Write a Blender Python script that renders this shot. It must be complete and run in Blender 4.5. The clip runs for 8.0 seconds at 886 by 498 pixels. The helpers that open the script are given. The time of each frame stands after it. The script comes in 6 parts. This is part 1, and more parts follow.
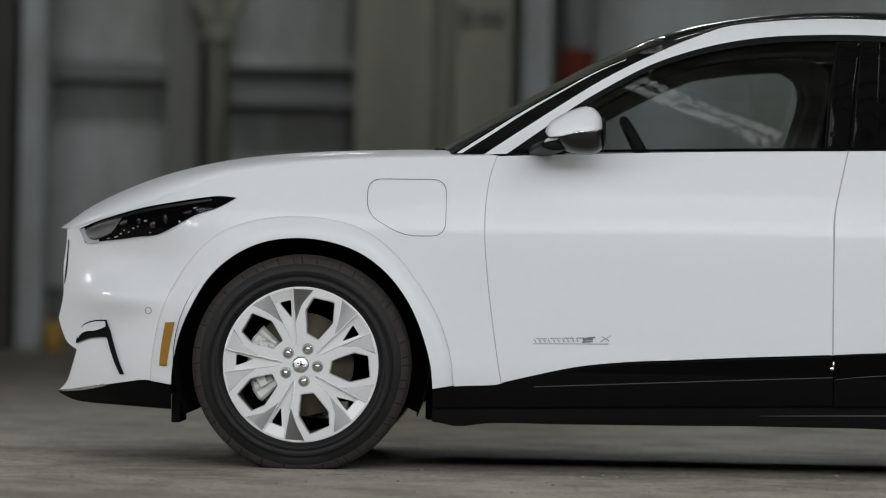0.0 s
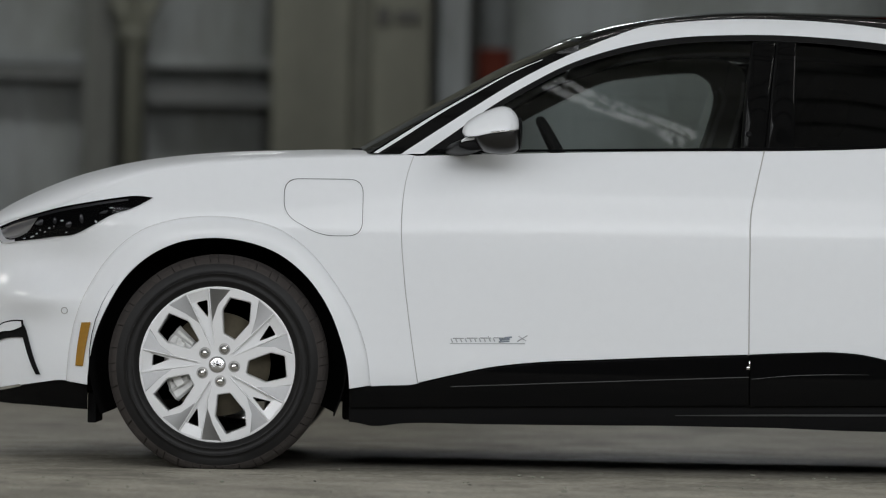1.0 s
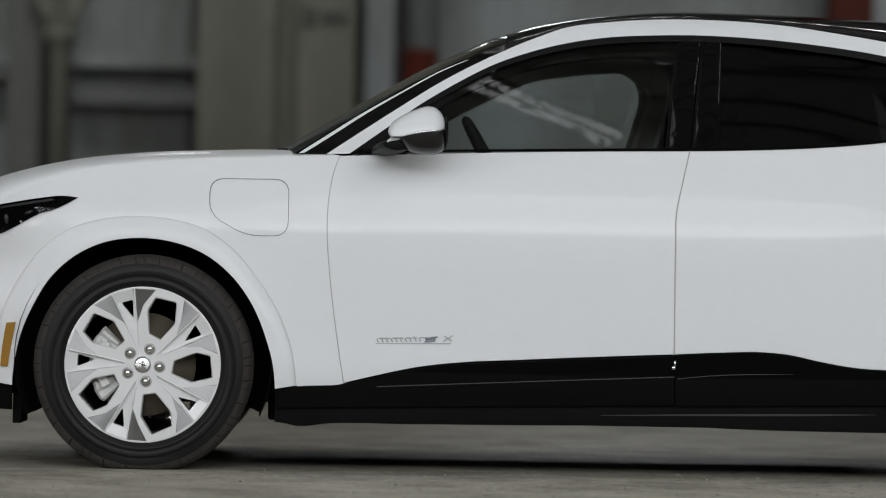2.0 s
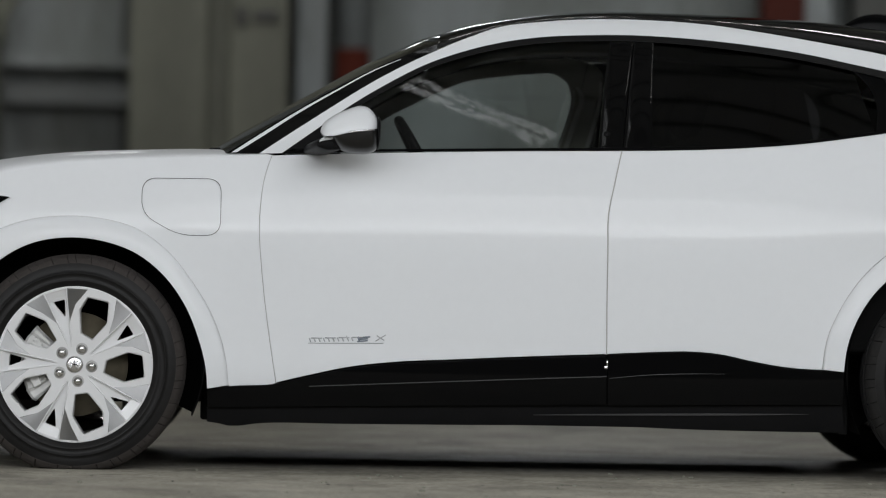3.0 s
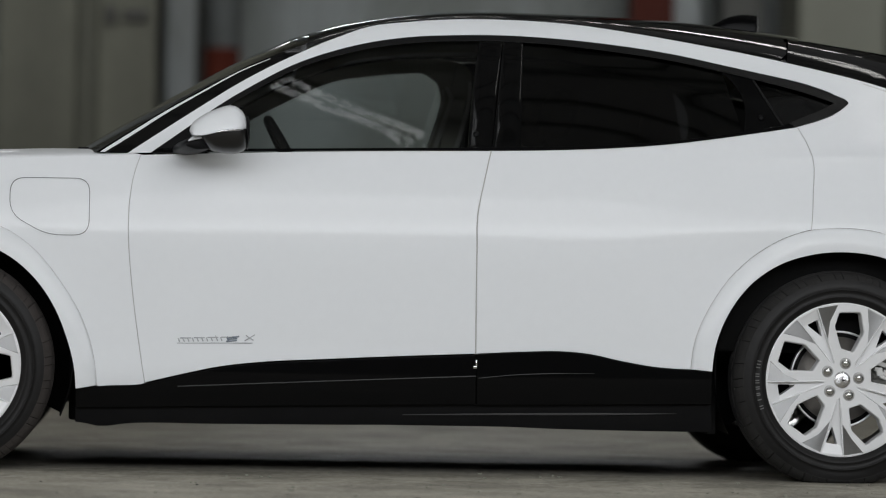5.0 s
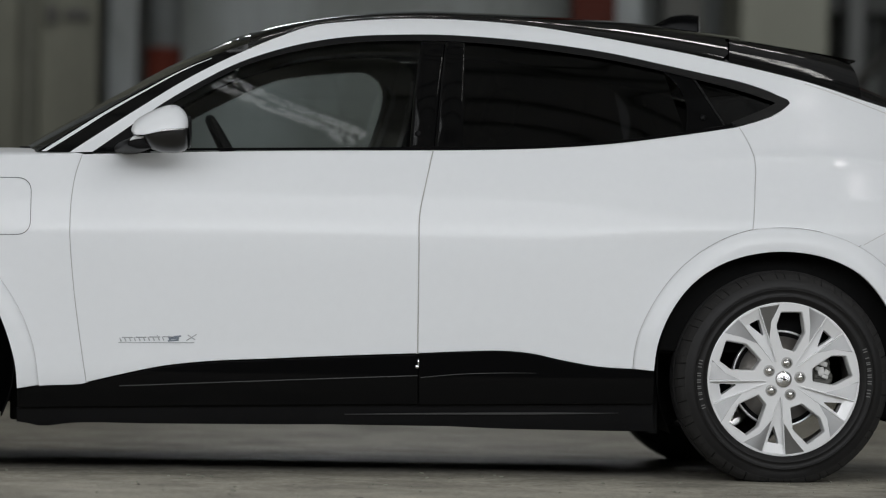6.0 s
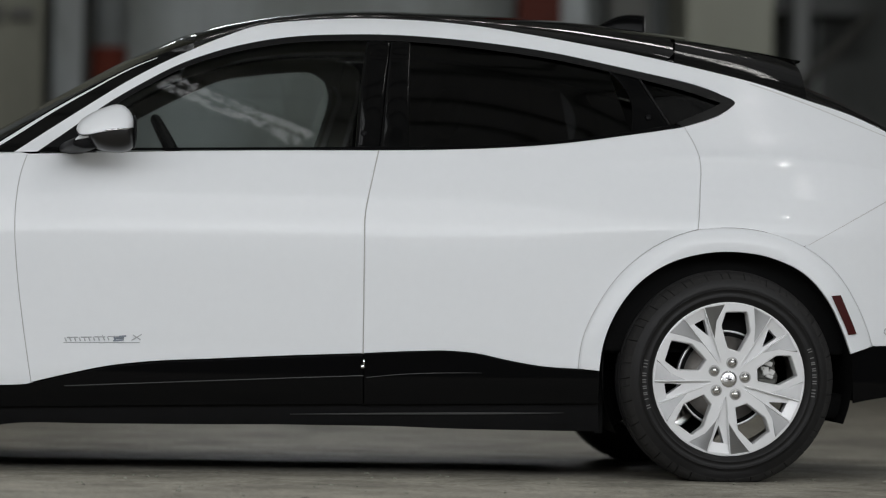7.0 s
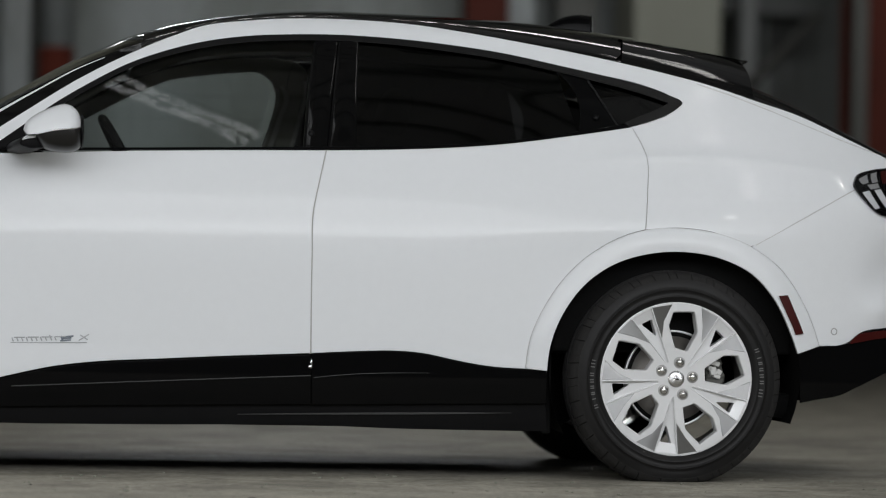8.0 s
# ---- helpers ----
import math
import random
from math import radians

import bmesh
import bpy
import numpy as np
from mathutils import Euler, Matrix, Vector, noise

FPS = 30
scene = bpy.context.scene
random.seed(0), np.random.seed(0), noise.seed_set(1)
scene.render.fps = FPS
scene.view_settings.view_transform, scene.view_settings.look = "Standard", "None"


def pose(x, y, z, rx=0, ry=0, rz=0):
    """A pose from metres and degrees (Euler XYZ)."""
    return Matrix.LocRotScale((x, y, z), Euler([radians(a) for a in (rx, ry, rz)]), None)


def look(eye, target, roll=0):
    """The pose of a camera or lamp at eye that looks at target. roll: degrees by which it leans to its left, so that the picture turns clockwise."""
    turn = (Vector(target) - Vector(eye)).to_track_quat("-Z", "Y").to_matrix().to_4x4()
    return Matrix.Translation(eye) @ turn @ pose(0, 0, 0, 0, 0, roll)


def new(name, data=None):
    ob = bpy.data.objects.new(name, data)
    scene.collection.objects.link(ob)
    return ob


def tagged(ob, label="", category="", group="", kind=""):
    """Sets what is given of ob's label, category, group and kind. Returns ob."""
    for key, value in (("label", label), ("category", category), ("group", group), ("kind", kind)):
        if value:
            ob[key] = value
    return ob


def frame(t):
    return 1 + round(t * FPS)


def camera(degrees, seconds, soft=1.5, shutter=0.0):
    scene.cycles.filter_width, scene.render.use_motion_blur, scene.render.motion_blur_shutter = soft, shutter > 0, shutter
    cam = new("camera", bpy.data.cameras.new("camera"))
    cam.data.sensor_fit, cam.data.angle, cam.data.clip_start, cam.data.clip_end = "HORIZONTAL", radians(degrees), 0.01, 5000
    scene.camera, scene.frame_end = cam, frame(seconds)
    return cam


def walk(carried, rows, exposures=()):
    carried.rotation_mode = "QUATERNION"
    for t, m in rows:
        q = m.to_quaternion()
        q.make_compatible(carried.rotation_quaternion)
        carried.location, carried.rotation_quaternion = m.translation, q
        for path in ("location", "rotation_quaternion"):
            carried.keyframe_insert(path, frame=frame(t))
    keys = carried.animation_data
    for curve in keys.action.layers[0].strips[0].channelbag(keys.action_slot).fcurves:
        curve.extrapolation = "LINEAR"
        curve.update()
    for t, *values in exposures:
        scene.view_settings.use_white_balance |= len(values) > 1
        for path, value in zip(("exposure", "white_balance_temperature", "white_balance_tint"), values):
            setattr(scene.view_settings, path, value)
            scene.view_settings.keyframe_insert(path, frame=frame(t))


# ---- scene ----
# The camera stands on a tripod that leans a little, and pans to the right.
cam = camera(13.348, 8.0, 1.15)
cam.data.dof.use_dof, cam.data.dof.focus_distance, cam.data.dof.aperture_fstop = True, 12.55, 1.9
EYE = (-0.793, -12.499, 0.606)
ROWS = [
    (0.0, 90.595, -1.121, 1.069),
    (0.5, 90.607, -1.102, 0.440),
    (1.0, 90.617, -1.099, -0.191),
    (1.5, 90.630, -1.093, -0.777),
    (3.0, 90.651, -1.075, -2.336),
    (3.5, 90.661, -1.084, -2.859),
    (4.0, 90.671, -1.081, -3.366),
    (4.5, 90.679, -1.085, -3.853),
    (6.0, 90.693, -1.073, -5.192),
    (6.5, 90.700, -1.098, -5.619),
    (7.0, 90.707, -1.087, -6.017),
    (7.5, 90.715, -1.079, -6.417),
    (8.0, 90.722, -1.087, -6.809),
]
walk(cam, [(t, pose(*EYE, rx, ry, rz)) for t, rx, ry, rz in ROWS])

# ---- world and lamps ----
world = bpy.data.worlds.new("world")
scene.world = world
world.use_nodes = True
world.node_tree.nodes["Background"].inputs["Color"].default_value = (0.5, 0.55, 0.6, 1)
world.node_tree.nodes["Background"].inputs["Strength"].default_value = 0.05


def lamp(name, eye, target, wide, high, watts, colour=(1, 0.98, 0.95), spread=180):
    data = bpy.data.lights.new(name, "AREA")
    data.shape, data.size, data.size_y, data.energy, data.color = "RECTANGLE", wide, high, watts, colour
    data.spread = math.radians(spread)
    ob = new(name, data)
    ob.matrix_world = look(eye, target)
    return ob


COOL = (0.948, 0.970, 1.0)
# Added unseen lamps: three long ones stacked over the camera, one over the car
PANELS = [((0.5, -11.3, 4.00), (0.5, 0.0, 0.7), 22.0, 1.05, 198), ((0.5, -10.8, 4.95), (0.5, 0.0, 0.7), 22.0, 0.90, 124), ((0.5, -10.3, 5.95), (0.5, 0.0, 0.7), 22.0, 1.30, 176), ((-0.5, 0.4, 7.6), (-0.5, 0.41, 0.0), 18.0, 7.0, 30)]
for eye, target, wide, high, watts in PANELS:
    lamp("fill_panel_lamp", eye, target, wide, high, watts, COOL, 120)
# Added fill from behind the camera; no such lamp is known.
lamp("front_fill_lamp", (1.0, -28.0, 8.4), (1.0, 0.0, 3.0), 32.0, 2.6, 700, COOL)
# Unseen fill, added to brighten the far wall.
lamp("far_wall_fill_lamp", (0.0, 11.0, 8.9), (0.0, 21.0, 2.6), 36.0, 1.5, 116, COOL, 44)
# Unseen back lamp, its beam kept narrow for the floor under the car.
lamp("under_car_back_lamp", (0.5, 20.4, 5.35), (0.5, 2.2, 0.0), 34.0, 0.5, 15, COOL, 12.4)
# Unseen fill under the roof, added to brighten the ceiling in reflections.
lamp("ceiling_fill_lamp", (0.0, -5.0, 6.9), (0.0, -5.0, 10.0), 30.0, 12.0, 150, COOL)

# ---- materials ----


def nodes_of(name):
    m = bpy.data.materials.new(name)
    m.use_nodes = True
    nt = m.node_tree
    return m, nt, nt.nodes["Principled BSDF"]


def add(nt, kind, **kw):
    n = nt.nodes.new(kind)
    for k, v in kw.items():
        n.inputs[k.replace("_", " ")].default_value = v
    return n


def plain(name, colour, rough=0.5, metal=0.0, coat=0.0, grain=0.0, scale=60.0, bump=0.0, coat_rough=0.03):
    """A surface of one colour with a little mottling at two scales, and fine relief."""
    m, nt, p = nodes_of(name)
    p.inputs["Metallic"].default_value = metal
    p.inputs["Coat Weight"].default_value = coat
    p.inputs["Coat Roughness"].default_value = coat_rough
    p.inputs["Roughness"].default_value = rough
    p.inputs["Base Color"].default_value = (*colour, 1)
    if grain or bump:
        tc = nt.nodes.new("ShaderNodeTexCoord")
        fine = add(nt, "ShaderNodeTexNoise", Scale=scale, Detail=5.0, Roughness=0.6)
        broad = add(nt, "ShaderNodeTexNoise", Scale=scale * 0.08, Detail=3.0)
        for n in (fine, broad):
            nt.links.new(tc.outputs["Object"], n.inputs["Vector"])
        both = nt.nodes.new("ShaderNodeMath")
        both.operation = "ADD"
        nt.links.new(fine.outputs["Fac"], both.inputs[0])
        nt.links.new(broad.outputs["Fac"], both.inputs[1])
        ramp = nt.nodes.new("ShaderNodeMapRange")
        ramp.inputs["From Min"].default_value, ramp.inputs["From Max"].default_value = 0.6, 1.4
        ramp.inputs["To Min"].default_value, ramp.inputs["To Max"].default_value = 1 - grain, 1 + grain
        nt.links.new(both.outputs[0], ramp.inputs["Value"])
        mul = nt.nodes.new("ShaderNodeVectorMath")
        mul.operation = "SCALE"
        mul.inputs[0].default_value = colour
        nt.links.new(ramp.outputs[0], mul.inputs["Scale"])
        nt.links.new(mul.outputs[0], p.inputs["Base Color"])
        if bump:
            b = add(nt, "ShaderNodeBump", Strength=1.0, Distance=bump)
            nt.links.new(both.outputs[0], b.inputs["Height"])
            nt.links.new(b.outputs[0], p.inputs["Normal"])
    return m


def pane(name, tint, gloss=1.45):
    """Thin glass: clear to the tint, with a mirror gloss that grows at grazing angles."""
    m, nt, p = nodes_of(name)
    nt.nodes.remove(p)
    clear = add(nt, "ShaderNodeBsdfTransparent", Color=(*tint, 1))
    shine = add(nt, "ShaderNodeBsdfGlossy", Roughness=0.01, Color=(1, 1, 1, 1))
    fres = add(nt, "ShaderNodeFresnel", IOR=gloss)
    mix = nt.nodes.new("ShaderNodeMixShader")
    nt.links.new(fres.outputs[0], mix.inputs[0])
    nt.links.new(clear.outputs[0], mix.inputs[1])
    nt.links.new(shine.outputs[0], mix.inputs[2])
    nt.links.new(mix.outputs[0], nt.nodes["Material Output"].inputs["Surface"])
    return m


def concrete_floor():
    m, nt, p = nodes_of("worn_concrete_floor")
    tc = nt.nodes.new("ShaderNodeTexCoord")
    mp = nt.nodes.new("ShaderNodeMapping")
    nt.links.new(tc.outputs["Object"], mp.inputs["Vector"])
    big = add(nt, "ShaderNodeTexNoise", Scale=0.45, Detail=8.0, Roughness=0.7)
    mid = add(nt, "ShaderNodeTexNoise", Scale=3.1, Detail=10.0, Roughness=0.75)
    fine = add(nt, "ShaderNodeTexNoise", Scale=38.0, Detail=6.0, Roughness=0.8)
    blot = add(nt, "ShaderNodeTexNoise", Scale=1.3, Detail=9.0, Roughness=0.62, Distortion=0.8)
    pits = add(nt, "ShaderNodeTexNoise", Scale=9.0, Detail=3.0, Roughness=0.6)
    for n in (big, mid, fine, blot, pits):
        nt.links.new(mp.outputs[0], n.inputs["Vector"])

    def fit_range(source, a, b, c, d):
        r = nt.nodes.new("ShaderNodeMapRange")
        for key, v in (("From Min", a), ("From Max", b), ("To Min", c), ("To Max", d)):
            r.inputs[key].default_value = v
        nt.links.new(source, r.inputs["Value"])
        return r.outputs[0]

    def times(a, b):
        n = nt.nodes.new("ShaderNodeMath")
        n.operation = "MULTIPLY"
        nt.links.new(a, n.inputs[0])
        nt.links.new(b, n.inputs[1])
        return n.outputs[0]

    tone = times(fit_range(big.outputs["Fac"], 0.35, 0.65, 0.86, 1.12), fit_range(mid.outputs["Fac"], 0.33, 0.67, 0.68, 1.30))
    tone = times(tone, fit_range(blot.outputs["Fac"], 0.50, 0.57, 1.08, 0.84))
    tone = times(tone, fit_range(fine.outputs["Fac"], 0.32, 0.68, 0.55, 1.42))
    tone = times(tone, fit_range(pits.outputs["Fac"], 0.66, 0.72, 1.0, 0.55))
    drag = nt.nodes.new("ShaderNodeMapping")
    drag.inputs["Scale"].default_value = (0.9, 3.2, 1.0)
    drag.inputs["Rotation"].default_value = (0, 0, 0.06)
    nt.links.new(tc.outputs["Object"], drag.inputs["Vector"])
    worn = add(nt, "ShaderNodeTexNoise", Scale=2.3, Detail=9.0, Roughness=0.7)
    nt.links.new(drag.outputs[0], worn.inputs["Vector"])
    tone = times(tone, fit_range(worn.outputs["Fac"], 0.58, 0.66, 1.04, 0.62))
    shade = nt.nodes.new("ShaderNodeVectorMath")
    shade.operation = "SCALE"
    shade.inputs[0].default_value = (0.335, 0.316, 0.266)
    nt.links.new(tone, shade.inputs["Scale"])
    nt.links.new(shade.outputs[0], p.inputs["Base Color"])
    sum2 = nt.nodes.new("ShaderNodeMath")
    sum2.operation = "MULTIPLY_ADD"
    sum2.inputs[1].default_value = 0.35
    nt.links.new(fine.outputs["Fac"], sum2.inputs[0])
    nt.links.new(mid.outputs["Fac"], sum2.inputs[2])
    rr = nt.nodes.new("ShaderNodeMapRange")
    rr.inputs["To Min"].default_value, rr.inputs["To Max"].default_value = 0.75, 0.5
    nt.links.new(mid.outputs["Fac"], rr.inputs["Value"])
    nt.links.new(rr.outputs[0], p.inputs["Roughness"])
    b = add(nt, "ShaderNodeBump", Strength=0.6, Distance=0.004)
    nt.links.new(sum2.outputs[0], b.inputs["Height"])
    nt.links.new(b.outputs[0], p.inputs["Normal"])
    p.inputs["Specular IOR Level"].default_value = 0.06
    return m


def stained(name, colour, dirt, amount=0.5, scale=0.8, rough=0.7):
    """Old paint or concrete with streaked stains that run down."""
    m, nt, p = nodes_of(name)
    tc = nt.nodes.new("ShaderNodeTexCoord")
    mp = nt.nodes.new("ShaderNodeMapping")
    mp.inputs["Scale"].default_value = (1, 1, 0.35)
    nt.links.new(tc.outputs["Object"], mp.inputs["Vector"])
    a = add(nt, "ShaderNodeTexNoise", Scale=scale, Detail=7.0, Roughness=0.65)
    c = add(nt, "ShaderNodeTexNoise", Scale=scale * 14, Detail=5.0, Roughness=0.7)
    for n in (a, c):
        nt.links.new(mp.outputs[0], n.inputs["Vector"])
    s = nt.nodes.new("ShaderNodeMath")
    s.operation = "MULTIPLY_ADD"
    s.inputs[1].default_value = 0.3
    nt.links.new(c.outputs["Fac"], s.inputs[0])
    nt.links.new(a.outputs["Fac"], s.inputs[2])
    r = nt.nodes.new("ShaderNodeMapRange")
    r.inputs["From Min"].default_value, r.inputs["From Max"].default_value = 0.5, 0.85
    r.inputs["To Min"].default_value, r.inputs["To Max"].default_value = 0.0, amount
    nt.links.new(s.outputs[0], r.inputs["Value"])
    mix = nt.nodes.new("ShaderNodeMix")
    mix.data_type = "RGBA"
    mix.inputs["A"].default_value, mix.inputs["B"].default_value = (*colour, 1), (*dirt, 1)
    nt.links.new(r.outputs[0], mix.inputs["Factor"])
    for soc in mix.inputs:
        if soc.type == "RGBA" and soc.name == "A":
            soc.default_value = (*colour, 1)
        if soc.type == "RGBA" and soc.name == "B":
            soc.default_value = (*dirt, 1)
    out = [o for o in mix.outputs if o.type == "RGBA"][0]
    nt.links.new(out, p.inputs["Base Color"])
    p.inputs["Roughness"].default_value = rough
    b = add(nt, "ShaderNodeBump", Strength=0.5, Distance=0.006)
    nt.links.new(s.outputs[0], b.inputs["Height"])
    nt.links.new(b.outputs[0], p.inputs["Normal"])
    return m


PAINT = plain("white_car_paint", (0.785, 0.803, 0.824), 0.4, 0.0, 0.26, 0.012, 400.0, 0.0, 0.075)
PAINT.node_tree.nodes["Principled BSDF"].inputs["Specular IOR Level"].default_value = 0.15
# Grey that carries the shade of the body's panel gaps.
SEAM = plain("gap_shade_grey", (0.45, 0.435, 0.42), 0.7)
BLACK = plain("gloss_black_plastic", (0.0036, 0.0036, 0.0038), 0.05)
BLACK.node_tree.nodes["Principled BSDF"].inputs["Specular IOR Level"].default_value = 0.10
SATIN = plain("satin_black_plastic", (0.0066, 0.0066, 0.0071), 0.45, 0.0, 0.0, 0.2, 90.0, 0.0003)
SATIN.node_tree.nodes["Principled BSDF"].inputs["Specular IOR Level"].default_value = 0.10
MATT = plain("rough_black_plastic", (0.0040, 0.0040, 0.0040), 0.85, 0.0, 0.0, 0.25, 60.0, 0.0006)
MATT.node_tree.nodes["Principled BSDF"].inputs["Specular IOR Level"].default_value = 0.12
PILLAR = plain("polished_black_pillar_plastic", (0.0022, 0.0022, 0.0024), 0.05)
PILLAR.node_tree.nodes["Principled BSDF"].inputs["Specular IOR Level"].default_value = 0.26
TRIM = plain("dark_grey_window_trim", (0.006, 0.006, 0.0063), 0.40, 0.0, 0.0, 0.1, 90.0)
TRIM.node_tree.nodes["Principled BSDF"].inputs["Specular IOR Level"].default_value = 0.18
ROOFBLACK = plain("gloss_black_roof_glass", (0.0028, 0.0028, 0.003), 0.05)
ROOFBLACK.node_tree.nodes["Principled BSDF"].inputs["Specular IOR Level"].default_value = 0.5
FIN = plain("dull_black_antenna_plastic", (0.0018, 0.0018, 0.002), 0.25)
FIN.node_tree.nodes["Principled BSDF"].inputs["Specular IOR Level"].default_value = 0.06
RUBBER = plain("tyre_rubber", (0.0090, 0.0087, 0.0087), 0.5, 0.0, 0.0, 0.3, 40.0, 0.0004)
RUBBER.node_tree.nodes["Principled BSDF"].inputs["Specular IOR Level"].default_value = 0.25
TREAD = plain("dusty_tyre_tread", (0.015, 0.0143, 0.0138), 0.85, 0.0, 0.0, 0.35, 45.0, 0.0006)
DUSTY = plain("brown_dusty_tread", (0.042, 0.036, 0.033), 0.85, 0.0, 0.0, 0.3, 45.0, 0.0006)
LETTER = plain("raised_tyre_lettering", (0.12, 0.12, 0.118), 0.6)
SILVER = plain("silver_wheel_paint", (0.76, 0.765, 0.772), 0.34, 0.10, 0.4, 0.02, 300.0)
METAL = plain("bare_steel", (0.36, 0.34, 0.32), 0.38, 0.9, 0.0, 0.2, 40.0, 0.0003)
RUSTY = plain("rust_filmed_steel", (0.16, 0.14, 0.10), 0.5, 0.6, 0.0, 0.25, 30.0, 0.0003)
CAST = plain("cast_grey_metal", (0.42, 0.42, 0.41), 0.5, 0.5, 0.0, 0.15, 60.0, 0.0005)
NUT = plain("polished_steel_nut", (0.72, 0.71, 0.70), 0.22, 1.0, 0.0, 0.1, 200.0)
CALIPER = plain("pale_cast_aluminium", (0.60, 0.60, 0.585), 0.45, 0.2, 0.0, 0.12, 60.0, 0.0005)
FLAPSEAM = plain("flap_gap_line", (0.06, 0.06, 0.06), 0.7)
# Grey for highlights painted as strips along the sill's edges.
EDGEGLEAM = plain("painted_edge_highlight", (0.045, 0.045, 0.046), 0.5)
CHROME = plain("chrome", (0.85, 0.85, 0.86), 0.08, 1.0)
AMBER = plain("amber_lens", (0.30, 0.150, 0.009), 0.3, 0.0, 0.15, 0.15, 160.0)
REDLENS = plain("red_lens", (0.050, 0.007, 0.006), 0.25, 0.0, 0.0, 0.12, 160.0)
REDLENS.node_tree.nodes["Principled BSDF"].inputs["Specular IOR Level"].default_value = 0.2
BADGE = plain("silver_badge", (0.45, 0.46, 0.475), 0.3, 0.5)
SMOKED = plain("smoked_lamp_plastic", (0.022, 0.022, 0.024), 0.3, 0.0, 0.0, 0.1, 90.0)
def turned(name, colour, rough, aniso, metal=1.0):
    """Metal with fine brushing that runs out from the hub."""
    m, nt, p = nodes_of(name)
    p.inputs["Metallic"].default_value = metal
    p.inputs["Roughness"].default_value = rough
    p.inputs["Anisotropic"].default_value = aniso
    tc = nt.nodes.new("ShaderNodeTexCoord")
    length = nt.nodes.new("ShaderNodeVectorMath")
    length.operation = "LENGTH"
    nt.links.new(tc.outputs["Object"], length.inputs[0])
    round_hub = nt.nodes.new("ShaderNodeVectorMath")
    round_hub.operation = "CROSS_PRODUCT"
    round_hub.inputs[1].default_value = (0, 1, 0)
    nt.links.new(tc.outputs["Object"], round_hub.inputs[0])
    unit = nt.nodes.new("ShaderNodeVectorMath")
    unit.operation = "NORMALIZE"
    nt.links.new(round_hub.outputs[0], unit.inputs[0])
    nt.links.new(unit.outputs[0], p.inputs["Tangent"])
    ring = add(nt, "ShaderNodeTexNoise", Scale=900.0, Detail=2.0)
    ring.noise_dimensions = "1D"
    nt.links.new(length.outputs["Value"], ring.inputs["W"])
    tone = nt.nodes.new("ShaderNodeMapRange")
    tone.inputs["From Min"].default_value, tone.inputs["From Max"].default_value = 0.3, 0.7
    tone.inputs["To Min"].default_value, tone.inputs["To Max"].default_value = 0.90, 1.08
    nt.links.new(ring.outputs["Fac"], tone.inputs["Value"])
    mul = nt.nodes.new("ShaderNodeVectorMath")
    mul.operation = "SCALE"
    mul.inputs[0].default_value = colour
    nt.links.new(tone.outputs[0], mul.inputs["Scale"])
    nt.links.new(mul.outputs[0], p.inputs["Base Color"])
    return m


FACET = turned("brushed_grey_metal", (0.46, 0.463, 0.47), 0.28, 1.0, 0.92)
HUBCAP = turned("brushed_hub_cap", (0.80, 0.80, 0.81), 0.26, 1.0)
CAP = plain("bright_worn_metal", (0.72, 0.72, 0.73), 0.3, 0.9, 0.0, 0.04, 300.0)
PALETRIM = plain("satin_pale_pillar_strip", (0.82, 0.82, 0.78), 0.35, 0.15)
MIRRORDARK = plain("dark_mirror_shell_plastic", (0.012, 0.0115, 0.0115), 0.30, 0.0, 0.0, 0.1, 90.0)
BADGEBLUE = plain("dark_blue_badge", (0.20, 0.23, 0.27), 0.35, 0.3)
CLOTH = plain("dark_seat_fabric", (0.022, 0.022, 0.024), 0.8, 0.0, 0.0, 0.2, 80.0, 0.0008)
LINER = plain("grey_headliner", (0.5, 0.5, 0.43), 0.9, 0.0, 0.0, 0.06, 90.0)
CLEAR = pane("clear_glass", (0.80, 0.84, 0.83), 1.5)
# Clear glass tinted dark, in place of the dim cabin behind it.
SCREEN = pane("dark_tinted_windscreen_glass", (0.25, 0.26, 0.25), 1.28)
PRIVACY = pane("dark_privacy_glass", (0.055, 0.055, 0.058), 1.42)
GLOW = bpy.data.materials.new("lit_diffuser")
LENS = pane("clear_lamp_lens", (0.9, 0.9, 0.92), 1.25)
FLOOR = concrete_floor()
GIRT = stained("weathered_grey_girt", (0.19, 0.195, 0.185), (0.09, 0.09, 0.08), 0.7, 1.2)
# Siding with a much darker base colour, for the right bay.
DARKBAY = stained("dark_bay_siding", (0.080, 0.085, 0.080), (0.035, 0.035, 0.032), 0.8, 1.2)
DARK = stained("near_black_old_steel", (0.028, 0.027, 0.023), (0.05, 0.048, 0.04), 0.6, 1.5)
SIDING = stained("grey_painted_siding", (0.40, 0.42, 0.415), (0.17, 0.175, 0.15), 0.85, 0.9)
# SIDING with a darker base; a dimmer bay's shade put into the colour.
DARKERSIDING = stained("darker_siding_copy", (0.30, 0.32, 0.315), (0.13, 0.135, 0.115), 0.85, 0.9)
OLIVE_DARK = stained("dark_olive_mottle", (0.17, 0.175, 0.155), (0.08, 0.08, 0.066), 0.75, 1.1)
BLOCK = stained("dark_grey_masonry", (0.16, 0.165, 0.16), (0.10, 0.10, 0.09), 0.7, 0.6)
OLIVE = stained("olive_grey_concrete", (0.205, 0.205, 0.160), (0.105, 0.105, 0.08), 0.8, 1.3)
PALE = stained("pale_painted_concrete", (0.30, 0.305, 0.25), (0.22, 0.22, 0.18), 0.5, 0.7)
